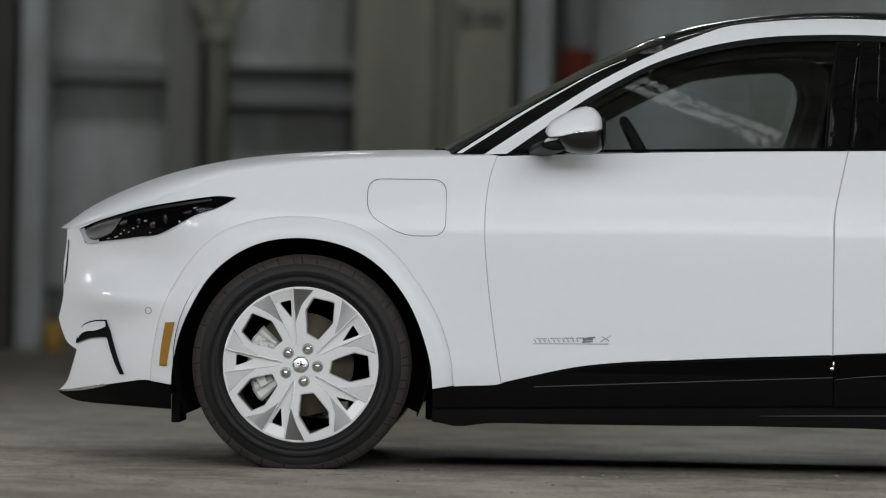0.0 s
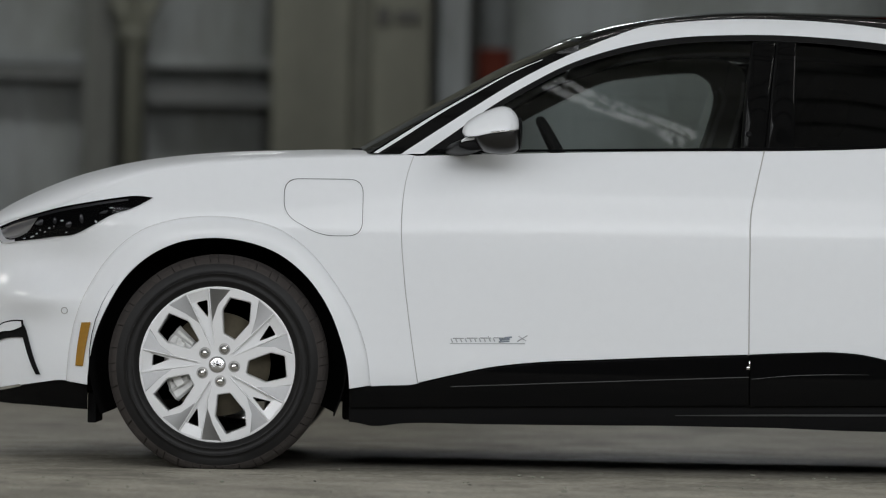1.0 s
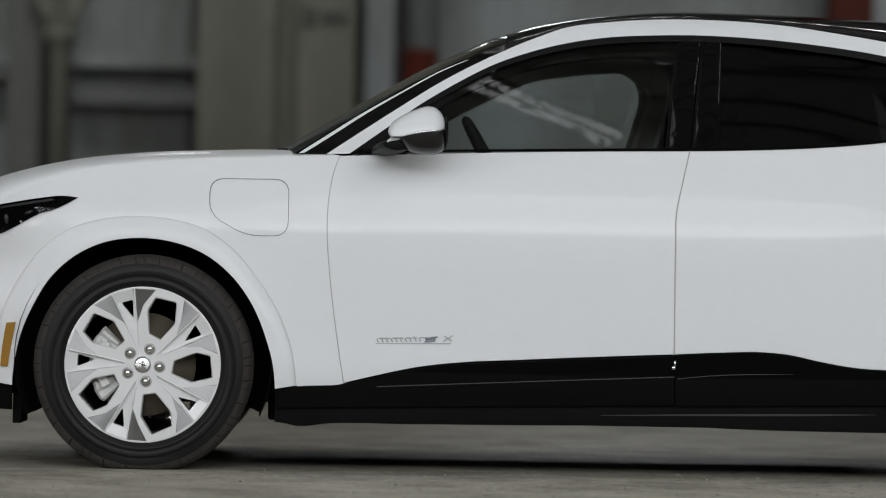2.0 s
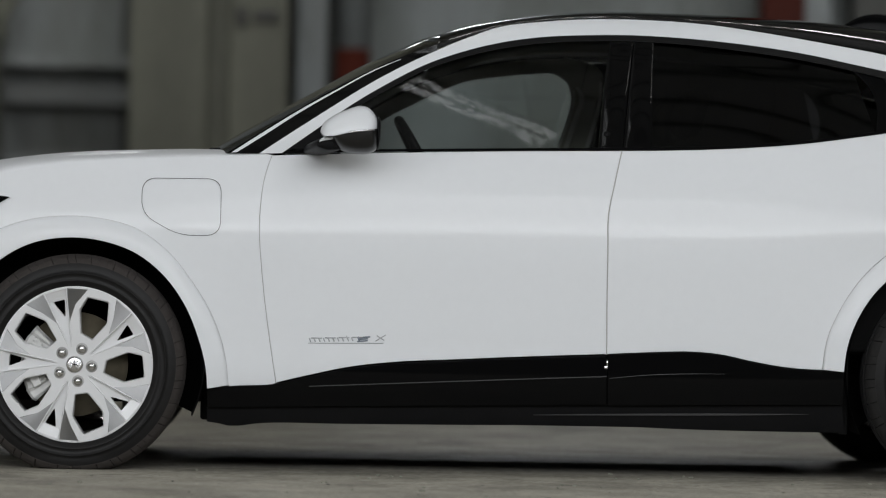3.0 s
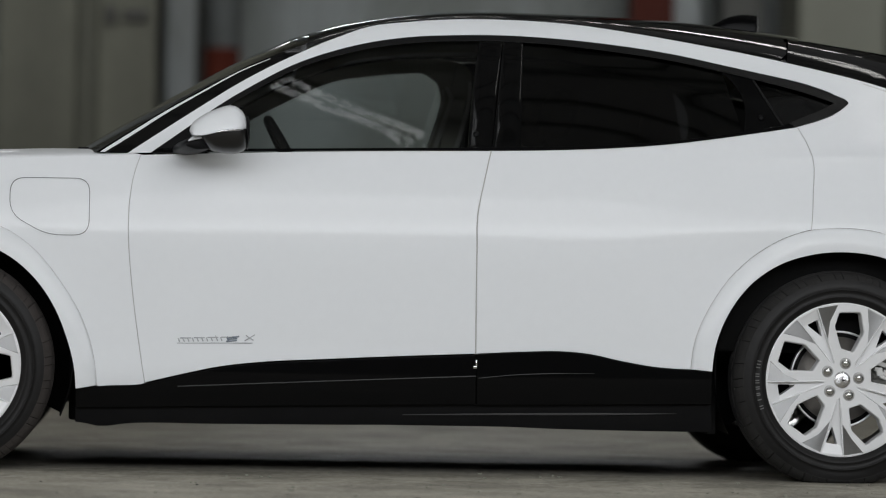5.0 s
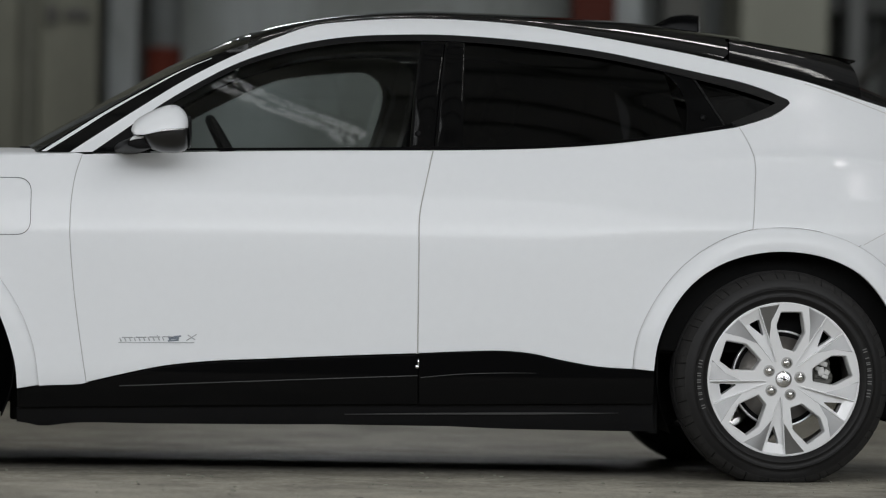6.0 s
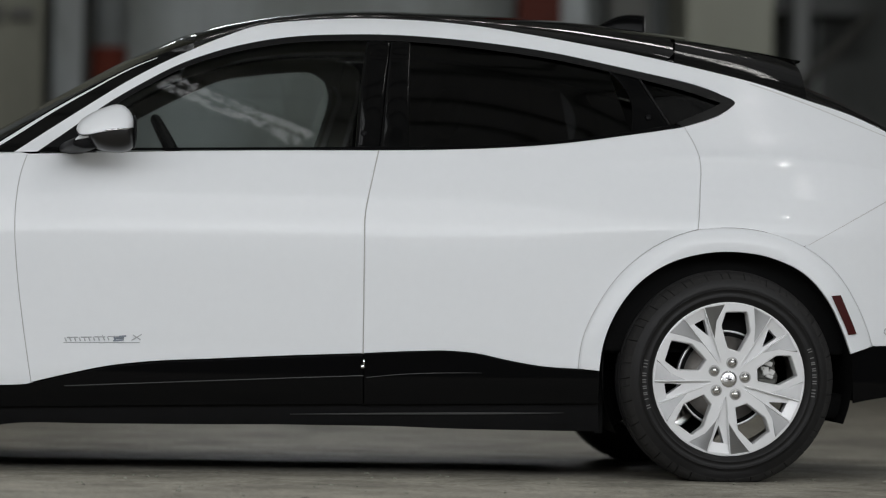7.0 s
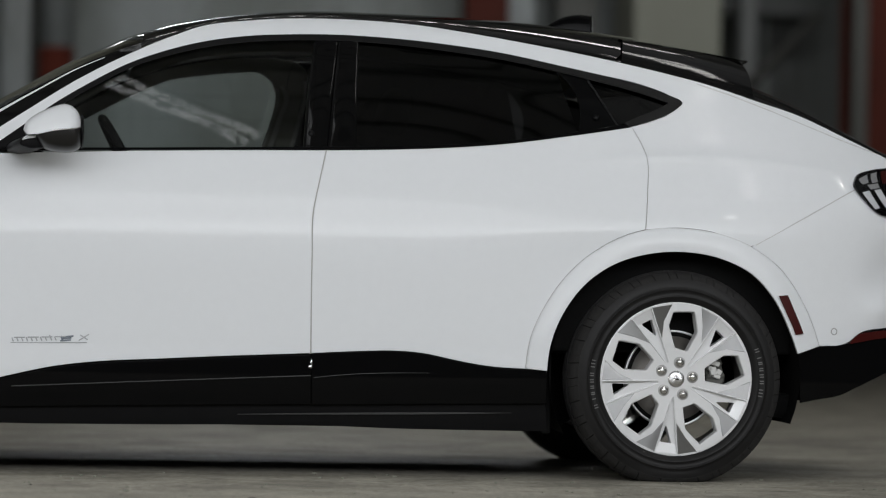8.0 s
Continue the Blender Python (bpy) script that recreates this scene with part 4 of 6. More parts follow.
cpart("rear_lower_fascia", cross_bm(tail_l, [(x + 0.09, MID, z) for x, y, z in tail_l], 12, 2.2), BLACK)
low_e = [skin(p, -0.004) for p in spline([FRONT_LOW_TOP[0], FRONT_LOW_END[1]], 6)]
cpart("front_lower_lip", cross_bm(low_e, [(x - 0.02, MID, z) for x, y, z in low_e], 12, 2.2), BLACK)
for name, dims in (("battery_tray", (-1.08, 1.03, 0.16, WIDE - 0.16, 0.165, 0.42)), ("front_undertray", (-2.14, -1.93, 0.42, WIDE - 0.42, 0.24, 0.60)), ("front_subframe", (-1.92, -1.09, 0.36, WIDE - 0.36, 0.215, 0.70)), ("rear_subframe", (1.04, 2.05, 0.38, WIDE - 0.38, 0.27, 0.70)), ("door_core", (-0.98, 1.9, 0.10, 0.13, 0.43, 0.97)), ("door_core", (-0.98, 1.9, WIDE - 0.13, WIDE - 0.10, 0.43, 0.97))):
    bm = bmesh.new()
    box(bm, *dims, 0.01)
    cpart(name, bm, MATT, "", None, False)


def wheel_well(x, r):
    for flip in (0, 1):
        bm = bmesh.new()
        rows = []
        for k in range(33):
            a = math.radians((-22 if x > 0 else -25) + 231 * k / 32)
            c, s = math.cos(a), math.sin(a)
            rows.append([(x + q * c, y, 0.36 + q * s) for q, y in ((r + 0.012, 0.016), (r + 0.006, 0.10), (r, 0.34), (r * 0.5, 0.36), (0.02, 0.36))])
        grid_faces(bm, rows)
        if flip:
            mirror(bm)
        cpart("wheel_arch_liner", bm, MATT)


wheel_well(-1.49, 0.415)
wheel_well(1.49, 0.415)
bm = bmesh.new()
box(bm, -1.925, -1.895, 0.10, 0.34, 0.142, 0.24, 0.004)
cpart("air_deflector", bm, MATT)
bm = bmesh.new()
box(bm, 1.045, 1.075, 0.05, 0.42, 0.155, 0.45, 0.004)
cpart("mud_deflector", bm, MATT)
bm = bmesh.new()
box(bm, 1.835, 1.915, 0.12, 0.40, 0.215, 0.30, 0.02)
cpart("rear_deflector", bm, MATT)


ST = [(1.537, 0.751), (1.589, 0.714), (1.479, 0.743), (1.515, 0.720)]
for (x0, z0), (x1, z1) in ((ST[0], ST[1]), (ST[2], ST[3])):
    bm = bmesh.new()
    box(bm, x0, x1, 0.235, 0.30, z1, z0, 0.004)
    cpart("suspension_bracket", bm, STEEL, "", None, False)

# ---- wheels ----
from mathutils.geometry import delaunay_2d_cdt

PX = 1 / 533.0


def revolve(bm, prof, n=96, cap=None):
    rows = []
    for k in range(n + 1):
        a = 2 * math.pi * k / n
        rows.append([(r * math.cos(a), y, r * math.sin(a)) for r, y in prof])
    grid_faces(bm, rows)
    bmesh.ops.remove_doubles(bm, verts=bm.verts[:], dist=1e-5)


def squash(bm):
    """The tyre's foot, flattened by the load."""
    for v in bm.verts:
        if v.co.z < -0.30:
            v.co.y += (0.10 - v.co.y) * -0.10 * min(1, (-0.30 - v.co.z) / 0.045)
        if v.co.z < -0.344:
            v.co.z = -0.344


def polar(deg, pts):
    c, s = math.cos(math.radians(deg)), math.sin(math.radians(deg))
    return [(c * r - s * q, s * r + c * q) for r, q in ((a * PX, b * PX) for a, b in pts)]


def face_y(x, z):
    """Depth of the wheel's dished face: the hub lies a little behind the rim."""
    r = math.hypot(x, z)
    return 0.006 + 0.004 * min(1.0, max(0.0, (0.235 - r) / 0.17)) ** 1.5


def grown(pts, d):
    c = np.mean(np.array(pts), axis=0)
    return [tuple(c + (np.array(p) - c) * (1 + d / np.linalg.norm(np.array(p) - c))) for p in pts]


def rounded(pts, n=4, k=0.22):
    out = []
    for i, p in enumerate(pts):
        a, b, c = np.array(pts[i - 1]), np.array(p), np.array(pts[(i + 1) % len(pts)])
        p0, p1 = b + (a - b) * k, b + (c - b) * k
        for j in range(n + 1):
            t = j / n
            out.append(tuple((1 - t) ** 2 * p0 + 2 * t * (1 - t) * b + t * t * p1))
    return out


# one fifth of the wheel, as (along the axis, across it): window, small window, the two turned facets, the sunk valley
HEX = [(117, 23), (123, -14), (88, -25), (52, -12), (55, 10), (92, 27)]
TRI = [(115, 11), (115, -10.5), (83, -4)]
WEDGE_A = [(132, 24.6), (122, 57), (101, 33), (75, 10.6)]
WEDGE_B = [(133, -19.2), (122, -54), (102, -27), (75, -9.6)]
VALLEY = [(33, 0.8), (85, 11.8), (116, 18.3), (131.5, 21.6), (132.8, -16.4), (116, -13.8), (85, -9.0), (33, -1.0)]


def inside(p, poly):
    hit = False
    for (x0, z0), (x1, z1) in zip(poly, poly[1:] + poly[:1]):
        if (z0 > p[1]) != (z1 > p[1]) and p[0] < x0 + (p[1] - z0) / (z1 - z0) * (x1 - x0):
            hit = not hit
    return hit


def flat_sheet(bm, rim, cuts, rings=()):
    """A dished sheet within rim with the cuts left open."""
    pts, edges = [], []
    for loop in [rim] + cuts:
        k = len(pts)
        pts += [Vector(p) for p in loop]
        edges += [(k + i, k + (i + 1) % len(loop)) for i in range(len(loop))]
    for r in rings:
        pts += [Vector((r * math.cos(a), r * math.sin(a))) for a in [2 * math.pi * k / 60 + r * 9 for k in range(60)]]
    vs, _, faces, *_ = delaunay_2d_cdt(pts, edges, [], 0, 1e-6)
    made = [bm.verts.new((v.x, face_y(v.x, v.y), v.y)) for v in vs]
    for f in faces:
        c = sum((vs[i] for i in f), Vector((0, 0))) / len(f)
        if not any(inside(c, q) for q in cuts):
            bm.faces.new([made[i] for i in f])


def skirt(bm, p0, d0, p1, d1):
    """A band between two loops of the wheel's face at two depths."""
    a = [bm.verts.new((x, face_y(x, z) + d0, z)) for x, z in p0]
    b = [bm.verts.new((x, face_y(x, z) + d1, z)) for x, z in p1]
    for i in range(len(a)):
        j = (i + 1) % len(a)
        bm.faces.new((a[i], a[j], b[j], b[i]))


def make_wheel(turn, caliper, rear):
    """The wheel's parts, about its hub, with the face towards -y."""
    made = []
    bm = bmesh.new()
    holes = [rounded(polar(turn + 72 * k, HEX), 3, 0.09) for k in range(5)]
    rim = [(0.2545 * math.cos(2 * math.pi * k / 90), 0.2545 * math.sin(2 * math.pi * k / 90)) for k in range(90)]
    facets = [polar(turn + 36 + 72 * k, shape) for k in range(5) for shape in (WEDGE_A, WEDGE_B)]
    valleys = [polar(turn + 36 + 72 * k, VALLEY) for k in range(5)]
    flat_sheet(bm, rim, [grown(h, 0.0045) for h in holes] + facets + valleys, (0.06, 0.08, 0.10, 0.13, 0.16, 0.19, 0.22, 0.24))
    for h in holes:
        skirt(bm, grown(h, 0.0045), 0.0, grown(h, 0.0012), 0.0028)
        skirt(bm, grown(h, 0.0012), 0.0028, h, 0.010)
        skirt(bm, h, 0.010, grown(h, -0.001), 0.050)
    revolve(bm, [(0.2545, 0.006), (0.2575, 0.007), (0.2590, 0.010), (0.2590, 0.020)], 120)
    bmesh.ops.recalc_face_normals(bm, faces=bm.faces[:])
    made.append(("wheel", bm, SILVER, "five double-spoke silver alloy wheel", False))
    bm = bmesh.new()
    revolve(bm, [(0.252, 0.02), (0.236, 0.05), (0.225, 0.14), (0.235, 0.20)], 72)
    made.append(("barrel", bm, METAL, "", True))
    for pts in facets:
        bm = bmesh.new()
        n = 8
        a, b, c, d = (Vector((x, y, z)) for (x, z), y in zip([(1.014 * x, 1.014 * z) for x, z in pts[:2]] + pts[2:], (0.0062, 0.0062, 0.0074, 0.0078)))
        grid_faces(bm, [[tuple(d.lerp(c, u).lerp(a.lerp(b, u), v)) for u in (0, 0.25, 0.5, 0.75, 1)] for v in [m / n for m in range(n + 1)]])
        rim_of = [a, b, c, d]
        low = [bm.verts.new((p.x, p.y + 0.012, p.z)) for p in rim_of]
        top = [bm.verts.new(p) for p in rim_of]
        for q in range(4):
            bm.faces.new((top[q], top[q - 1], low[q - 1], low[q]))
        bmesh.ops.recalc_face_normals(bm, faces=bm.faces[:])
        made.append(("facet", bm, FACET, "brushed grey metal facet", False))
    for k in range(5):
        deg = turn + 36 + 72 * k
        # sunk valley floor with its small window, side walls and two round ribs
        bm = bmesh.new()
        tri = rounded(polar(deg, TRI), 3, 0.14)
        val = polar(deg, VALLEY)
        pts, edges = [], []
        for loop in (val, tri):
            m = len(pts)
            pts += [Vector(p) for p in loop]
            edges += [(m + i, m + (i + 1) % len(loop)) for i in range(len(loop))]
        vs, _, faces, *_ = delaunay_2d_cdt(pts, edges, [], 0, 1e-6)

        def floor_at(x, z):
            r = math.hypot(x, z) / PX
            if r > 116:
                return face_y(x, z) + 0.0145 - 0.0115 * min(1.0, (r - 116) / 15)
            return face_y(x, z) + 0.0085 + 0.0060 * min(1.0, max(0.0, (r - 33) / 60))
        got = [bm.verts.new((v.x, floor_at(v.x, v.y), v.y)) for v in vs]
        for f in faces:
            c = sum((vs[i] for i in f), Vector((0, 0))) / len(f)
            if not inside(c, tri):
                bm.faces.new([got[i] for i in f])
        for loop, top, low in ((val, None, 0.0), (tri, 0.0, 0.045)):
            a = [bm.verts.new((x, face_y(x, z) if top is None else floor_at(x, z), z)) for x, z in loop]
            b = [bm.verts.new((x, floor_at(x, z) + low, z)) for x, z in loop]
            for i in range(len(a)):
                j = (i + 1) % len(a)
                bm.faces.new((a[i], a[j], b[j], b[i]))
        bmesh.ops.recalc_face_normals(bm, faces=bm.faces[:])
        made.append(("spoke_valley", bm, SILVER, "", False))
        for p, q in (((27, 1.7), (131, 22.6)), ((27, -2.0), (132.5, -17.4))):
            bm = bmesh.new()
            rows = []
            for m in range(9):
                u = m / 8
                r, w = p[0] + (q[0] - p[0]) * u, p[1] + (q[1] - p[1]) * u
                half = 1.25
                prof = []
                for t in (-1, -0.8, -0.4, 0, 0.4, 0.8, 1):
                    (x, z), = polar(deg, [(r, w + half * t)])
                    prof.append((x, face_y(x, z) + 0.0015 - 0.0045 * math.sqrt(max(0.0, 1 - t * t)) * min(1.0, 0.25 + 3 * u), z))
                rows.append(prof)
            grid_faces(bm, rows)
            bmesh.ops.recalc_face_normals(bm, faces=bm.faces[:])
            made.append(("spoke_rib", bm, SILVER, "", True))
    # hub, cap and nuts
    bm = bmesh.new()
    revolve(bm, [(0.0005, 0.002), (0.018, 0.0025), (0.026, 0.0045), (0.0285, 0.008), (0.0285, 0.022)], 40)
    made.append(("hub_cap", bm, HUBCAP, "brushed hub cap with a dark emblem", True))
    bm = bmesh.new()
    mark = [(-0.014, 0.0035), (-0.008, 0.0045), (-0.001, 0.0012), (0.004, 0.0022), (0.014, -0.0032), (0.006, -0.0022), (0.001, -0.0042), (-0.003, -0.0005), (-0.007, 0.0018)]
    front = [bm.verts.new((x, 0.0008, z)) for x, z in mark]
    back = [bm.verts.new((x, 0.0045, z)) for x, z in mark]
    bm.faces.new(front)
    for k in range(len(mark)):
        bm.faces.new((front[k], front[k - 1], back[k - 1], back[k]))
    bmesh.ops.recalc_face_normals(bm, faces=bm.faces[:])
    made.append(("emblem", bm, SATIN, "", False))
    for k in range(5):
        (x, z), = polar(turn - 3 + 72 * k, [(30, 0)])
        bm = bmesh.new()
        revolve(bm, [(0.0003, -0.006), (0.006, -0.006), (0.0085, -0.004), (0.0095, -0.001), (0.0135, -0.001), (0.0145, 0.003), (0.0150, 0.03)], 18)
        bmesh.ops.translate(bm, verts=bm.verts[:], vec=(x, 0.0065, z))
        made.append(("lug_nut", bm, NUT, "", True))
        # Flat grey disc stands in for the shaded recess round the nut.
        bm = bmesh.new()
        revolve(bm, [(0.0005, 0.0082), (0.0180, 0.0082), (0.0195, 0.0100)], 24)
        bmesh.ops.translate(bm, verts=bm.verts[:], vec=(x, 0, z))
        made.append(("nut_shade_disc", bm, CAST, "", True))
    # tyre
    bm = bmesh.new()
    revolve(bm, [(0.254, 0.020), (0.258, 0.006), (0.264, 0.000), (0.275, -0.006), (0.279, -0.0075), (0.2795, -0.0065), (0.290, -0.0088), (0.2985, -0.0098), (0.299, -0.0112), (0.3015, -0.0112), (0.302, -0.0088), (0.312, -0.0072), (0.322, -0.0045), (0.329, -0.0018), (0.333, 0.0)], 128)
    squash(bm)
    made.append(("tyre", bm, RUBBER, "black rubber tyre with dusty tread", True))
    bm = bmesh.new()
    blocks = 84
    prof = [(0.333, 0.0, 0), (0.3345, 0.0005, 0), (0.336, 0.002, 0.7), (0.338, 0.004, 1), (0.341, 0.007, 1), (0.347, 0.013, 1), (0.354, 0.023, 1), (0.3605, 0.038, 1), (0.363, 0.060, 1), (0.357, 0.062, 0), (0.357, 0.070, 0), (0.3645, 0.072, 0), (0.365, 0.10, 0), (0.358, 0.102, 0), (0.358, 0.112, 0), (0.365, 0.114, 0), (0.363, 0.16, 1), (0.358, 0.193, 1), (0.345, 0.21, 1), (0.30, 0.225, 0), (0.25, 0.20, 0)]
    rows = []
    for k in range(blocks):
        for u, deep in ((0.0, 1), (0.03, 1), (0.055, 0), (0.36, 0), (0.66, 0), (0.975, 0)):
            row = []
            for q, (r, y, cut) in enumerate(prof):
                a = 2 * math.pi * (k + u + 0.22 * min(1.0, max(0.0, (r - 0.33) / 0.03)) + 0.06 * math.sin(k * 2.4)) / blocks
                g = r - 0.0035 * deep * cut
                row.append((g * math.cos(a), y + (0.0030 * deep * cut if y < 0.03 else 0), g * math.sin(a)))
            rows.append(row)
    rows.append(rows[0])
    grid_faces(bm, rows)
    bmesh.ops.remove_doubles(bm, verts=bm.verts[:], dist=1e-5)
    squash(bm)
    made.append(("tread", bm, TREAD if rear else DUSTY, "", False))
    # raised lettering as plain bars along two arcs
    for mid in (185, 6) if rear else ():
        for k, wide in enumerate((2.9, 0.9, 2.3, 2.3, 2.1, 1.9, 0.9, 2.5)):
            a0 = turn - 82 + mid - 17 + 4.3 * k
            bm = bmesh.new()
            for start in (a0, a0 + wide - 0.75) if wide > 1 else (a0,):
                c0, c1 = math.radians(start), math.radians(start + 0.75)
                bm.faces.new([bm.verts.new((r * math.cos(c), y, r * math.sin(c))) for r, c, y in ((0.2815, c0, -0.0086), (0.2815, c1, -0.0086), (0.2955, c1, -0.0108), (0.2955, c0, -0.0108))])
            bmesh.ops.recalc_face_normals(bm, faces=bm.faces[:])
            made.append(("lettering", bm, LETTER, "", False))
    # brake
    bm = bmesh.new()
    edge = 0.143 if rear else 0.172
    revolve(bm, [(0.05, 0.070), (0.080, 0.070), (0.084, 0.080), (edge, 0.080), (edge, 0.104), (0.05, 0.104)], 72)
    made.append(("brake_disc", bm, METAL if rear else RUSTY, "dull steel brake disc", True))
    if rear:
        # Solid black ring stands in for the shaded gap inside the disc's edge.
        bm = bmesh.new()
        revolve(bm, [(0.142, 0.084), (0.157, 0.084), (0.157, 0.110), (0.142, 0.110)], 72)
        made.append(("vent_gap", bm, MATT, "", True))
        bm = bmesh.new()
        revolve(bm, [(0.1565, 0.082), (0.158, 0.080), (0.1625, 0.080), (0.164, 0.082), (0.164, 0.106)], 72)
        made.append(("disc_edge", bm, CAP, "bright worn edge of the brake disc", True))
    side = 180 if caliper < 0 else 0
    from_deg, span_deg = (-12, 40) if rear else (-44, 88)
    bm = bmesh.new()
    rows = []
    steps = 16 if rear else 24
    for k in range(steps + 1):
        a = math.radians(side + from_deg + span_deg * k / steps)
        c, s = math.cos(a), math.sin(a)
        lo, hi = (0.112 if rear else 0.102) - 0.004 * (k // 3 % 2), (0.172 if rear else 0.180) + 0.004 * (k // 4 % 2)
        y0 = 0.056 + 0.006 * (k // 3 % 2) + (0.014 if k in (0, steps) else 0)
        rows.append([(r * c, y, r * s) for r, y in ((lo, 0.10), (lo, y0 + 0.006), (lo + 0.006, y0), (hi - 0.008, y0), (hi, y0 + 0.008), (hi, 0.10))])
    grid_faces(bm, rows)
    for row in (rows[0], rows[-1]):
        bm.faces.new([bm.verts.new(p) for p in row])
    bmesh.ops.remove_doubles(bm, verts=bm.verts[:], dist=1e-5)
    bmesh.ops.recalc_face_normals(bm, faces=bm.faces[:])
    made.append(("brake_caliper", bm, STEEL if rear else CALIPER, "cast grey brake caliper", False))
    small = ((21, 0.150, 0.030, 0.016, 15), (12, 0.136, 0.022, 0.028, -10), (9, 0.155, 0.018, 0.018, 30), (17, 0.128, 0.014, 0.014, 0), (4, 0.146, 0.024, 0.012, 20))
    big = ((-22, 0.142, 0.046, 0.030, 60), (22, 0.142, 0.046, 0.030, -60), (-8, 0.146, 0.016, 0.034, 10), (9, 0.146, 0.016, 0.034, -10), (31, 0.150, 0.020, 0.014, 30))
    for deg, r, w, h, tilt in small if rear else big:
        a = math.radians(side + deg if side == 0 else side - deg)
        bm = bmesh.new()
        box(bm, -w / 2, w / 2, 0.040, 0.062, -h / 2, h / 2, 0.003)
        bmesh.ops.transform(bm, verts=bm.verts[:], matrix=pose(r * math.cos(a), 0, r * math.sin(a), 0, tilt, 0))
        made.append(("caliper_bracket", bm, CALIPER, "", False))
    return made


def place_wheel(x, turn, caliper, far=False):
    rear = x > 0
    hub = None
    for name, bm, mat, label, smooth in make_wheel(turn, caliper, rear):
        ob = part(name, bm, mat, CAR if hub is None else hub, label, smooth)
        if hub is None:
            hub = ob
            ob.matrix_local = pose(x, MID if far else -MID, 0.345, 0, 0, 180 if far else 0)


place_wheel(-1.492, 69, -1)
place_wheel(1.492, 82, 1)
place_wheel(-1.492, 40, 1, True)
place_wheel(1.492, 25, -1, True)

# ---- glass house ----
INNER = [(-0.779, 1.077), (-0.690, 1.142), (-0.574, 1.220), (-0.460, 1.290), (-0.339, 1.356), (-0.217, 1.400), (-0.102, 1.430), (0.052, 1.455), (0.206, 1.465), (0.341, 1.468), (0.516, 1.462), (0.721, 1.443), (0.928, 1.416), (1.134, 1.376), (1.284, 1.342)]
TRIM_TIP = [(1.538, 1.292), (1.543, 1.284), (1.538, 1.276)]
TRIM_OUT = RAIL_LOW + [(1.360, 1.352), (1.424, 1.336), (1.480, 1.317), (1.522, 1.301)] + TRIM_TIP
TRIM_IN = INNER + [(1.347, 1.327), (1.405, 1.311), (1.460, 1.293), (1.482, 1.286)] + [(1.489, 1.283), (1.490, 1.281), (1.487, 1.278)]
flank("window_trim", [[tuple(p) for p in row] for row in loft_rows(path([RAIL_LOW, TRIM_OUT[14:19], TRIM_OUT[18:]], [80, 14, 8]), path([INNER, TRIM_IN[14:19], TRIM_IN[18:]], [80, 14, 8]), 4)], TRIM, "", -0.0012, 0.0, 0.012)
TAIL_OUT = [TRIM_TIP[-1], (1.512, 1.256), (1.455, 1.228), (1.400, 1.209), (1.350, 1.195)]
TAIL_IN = [(1.487, 1.278), (1.455, 1.261), (1.404, 1.239), (1.365, 1.223), (1.330, 1.207)]
flank("window_trim", loft_rows(spline(TAIL_OUT, 18), spline(TAIL_IN, 18), 4), TRIM, "", -0.0012, 0.0, 0.012)
BELT_A = [(-0.824, 1.057), (-0.482, 1.070), (-0.142, 1.079), (0.312, 1.090), (0.521, 1.096), (0.708, 1.106), (0.913, 1.124), (1.120, 1.154), (1.341, 1.192)]
BELT_B = [(-0.792, 1.074), (-0.482, 1.079), (-0.142, 1.088), (0.312, 1.100), (0.521, 1.106), (0.708, 1.116), (0.913, 1.134), (1.120, 1.164), (1.342, 1.202)]
flank("belt_moulding", loft_rows(spline(BELT_A, 60), spline(BELT_B, 60), 3), BLACK, "", -0.002, 0.0, 0.02)
FG_T = [(-0.783, 1.077), (-0.690, 1.140), (-0.574, 1.218), (-0.460, 1.288), (-0.339, 1.354), (-0.217, 1.398), (-0.102, 1.428), (0.052, 1.453), (0.167, 1.462), (0.279, 1.464)]
FG_B = [(-0.779, 1.071), (-0.519, 1.076), (-0.142, 1.086), (0.221, 1.094)]
flank("front_side_window", loft_rows(spline(FG_T, 40), spline(FG_B, 40), 14), CLEAR, "clear side window glass", 0.012, 0.0, 0.0)
RG_T = [(0.427, 1.466), (0.516, 1.462), (0.721, 1.443), (0.928, 1.416), (1.111, 1.379)]
RG_B = [(0.413, 1.100), (0.521, 1.104), (0.708, 1.114), (0.913, 1.132), (1.171, 1.169)]
flank("rear_side_window", loft_rows(spline(RG_T, 30), spline(RG_B, 30), 12), PRIVACY, "dark tinted privacy window glass", 0.012, 0.0, 0.0)
QG_T = [(1.208, 1.375), (1.304, 1.352), (1.411, 1.319), (1.499, 1.284)]
QG_B = [(1.306, 1.199), (1.372, 1.213), (1.433, 1.237), (1.499, 1.280)]
flank("quarter_window", loft_rows(spline(QG_T, 20), spline(QG_B, 20), 8), PRIVACY, "dark tinted quarter window glass", 0.012, 0.0, 0.0)
DIV_L = [(1.103, 1.383), (1.151, 1.337), (1.177, 1.282), (1.171, 1.167)]
DIV_R = [(1.204, 1.379), (1.242, 1.316), (1.277, 1.256), (1.310, 1.199)]
flank("rear_window_divider", loft_rows(spline(DIV_L, 14), spline(DIV_R, 14), 4), BLACK, "", 0.006, 0.0, 0.01)
DIV_S = [(1.198, 1.378), (1.236, 1.316), (1.271, 1.256), (1.304, 1.199)]
flank("window_seal", loft_rows(spline(DIV_S, 14), spline([(x + 0.001, z) for x, z in DIV_R], 14), 2), TRIM, "", 0.002, 0.0, 0.004)
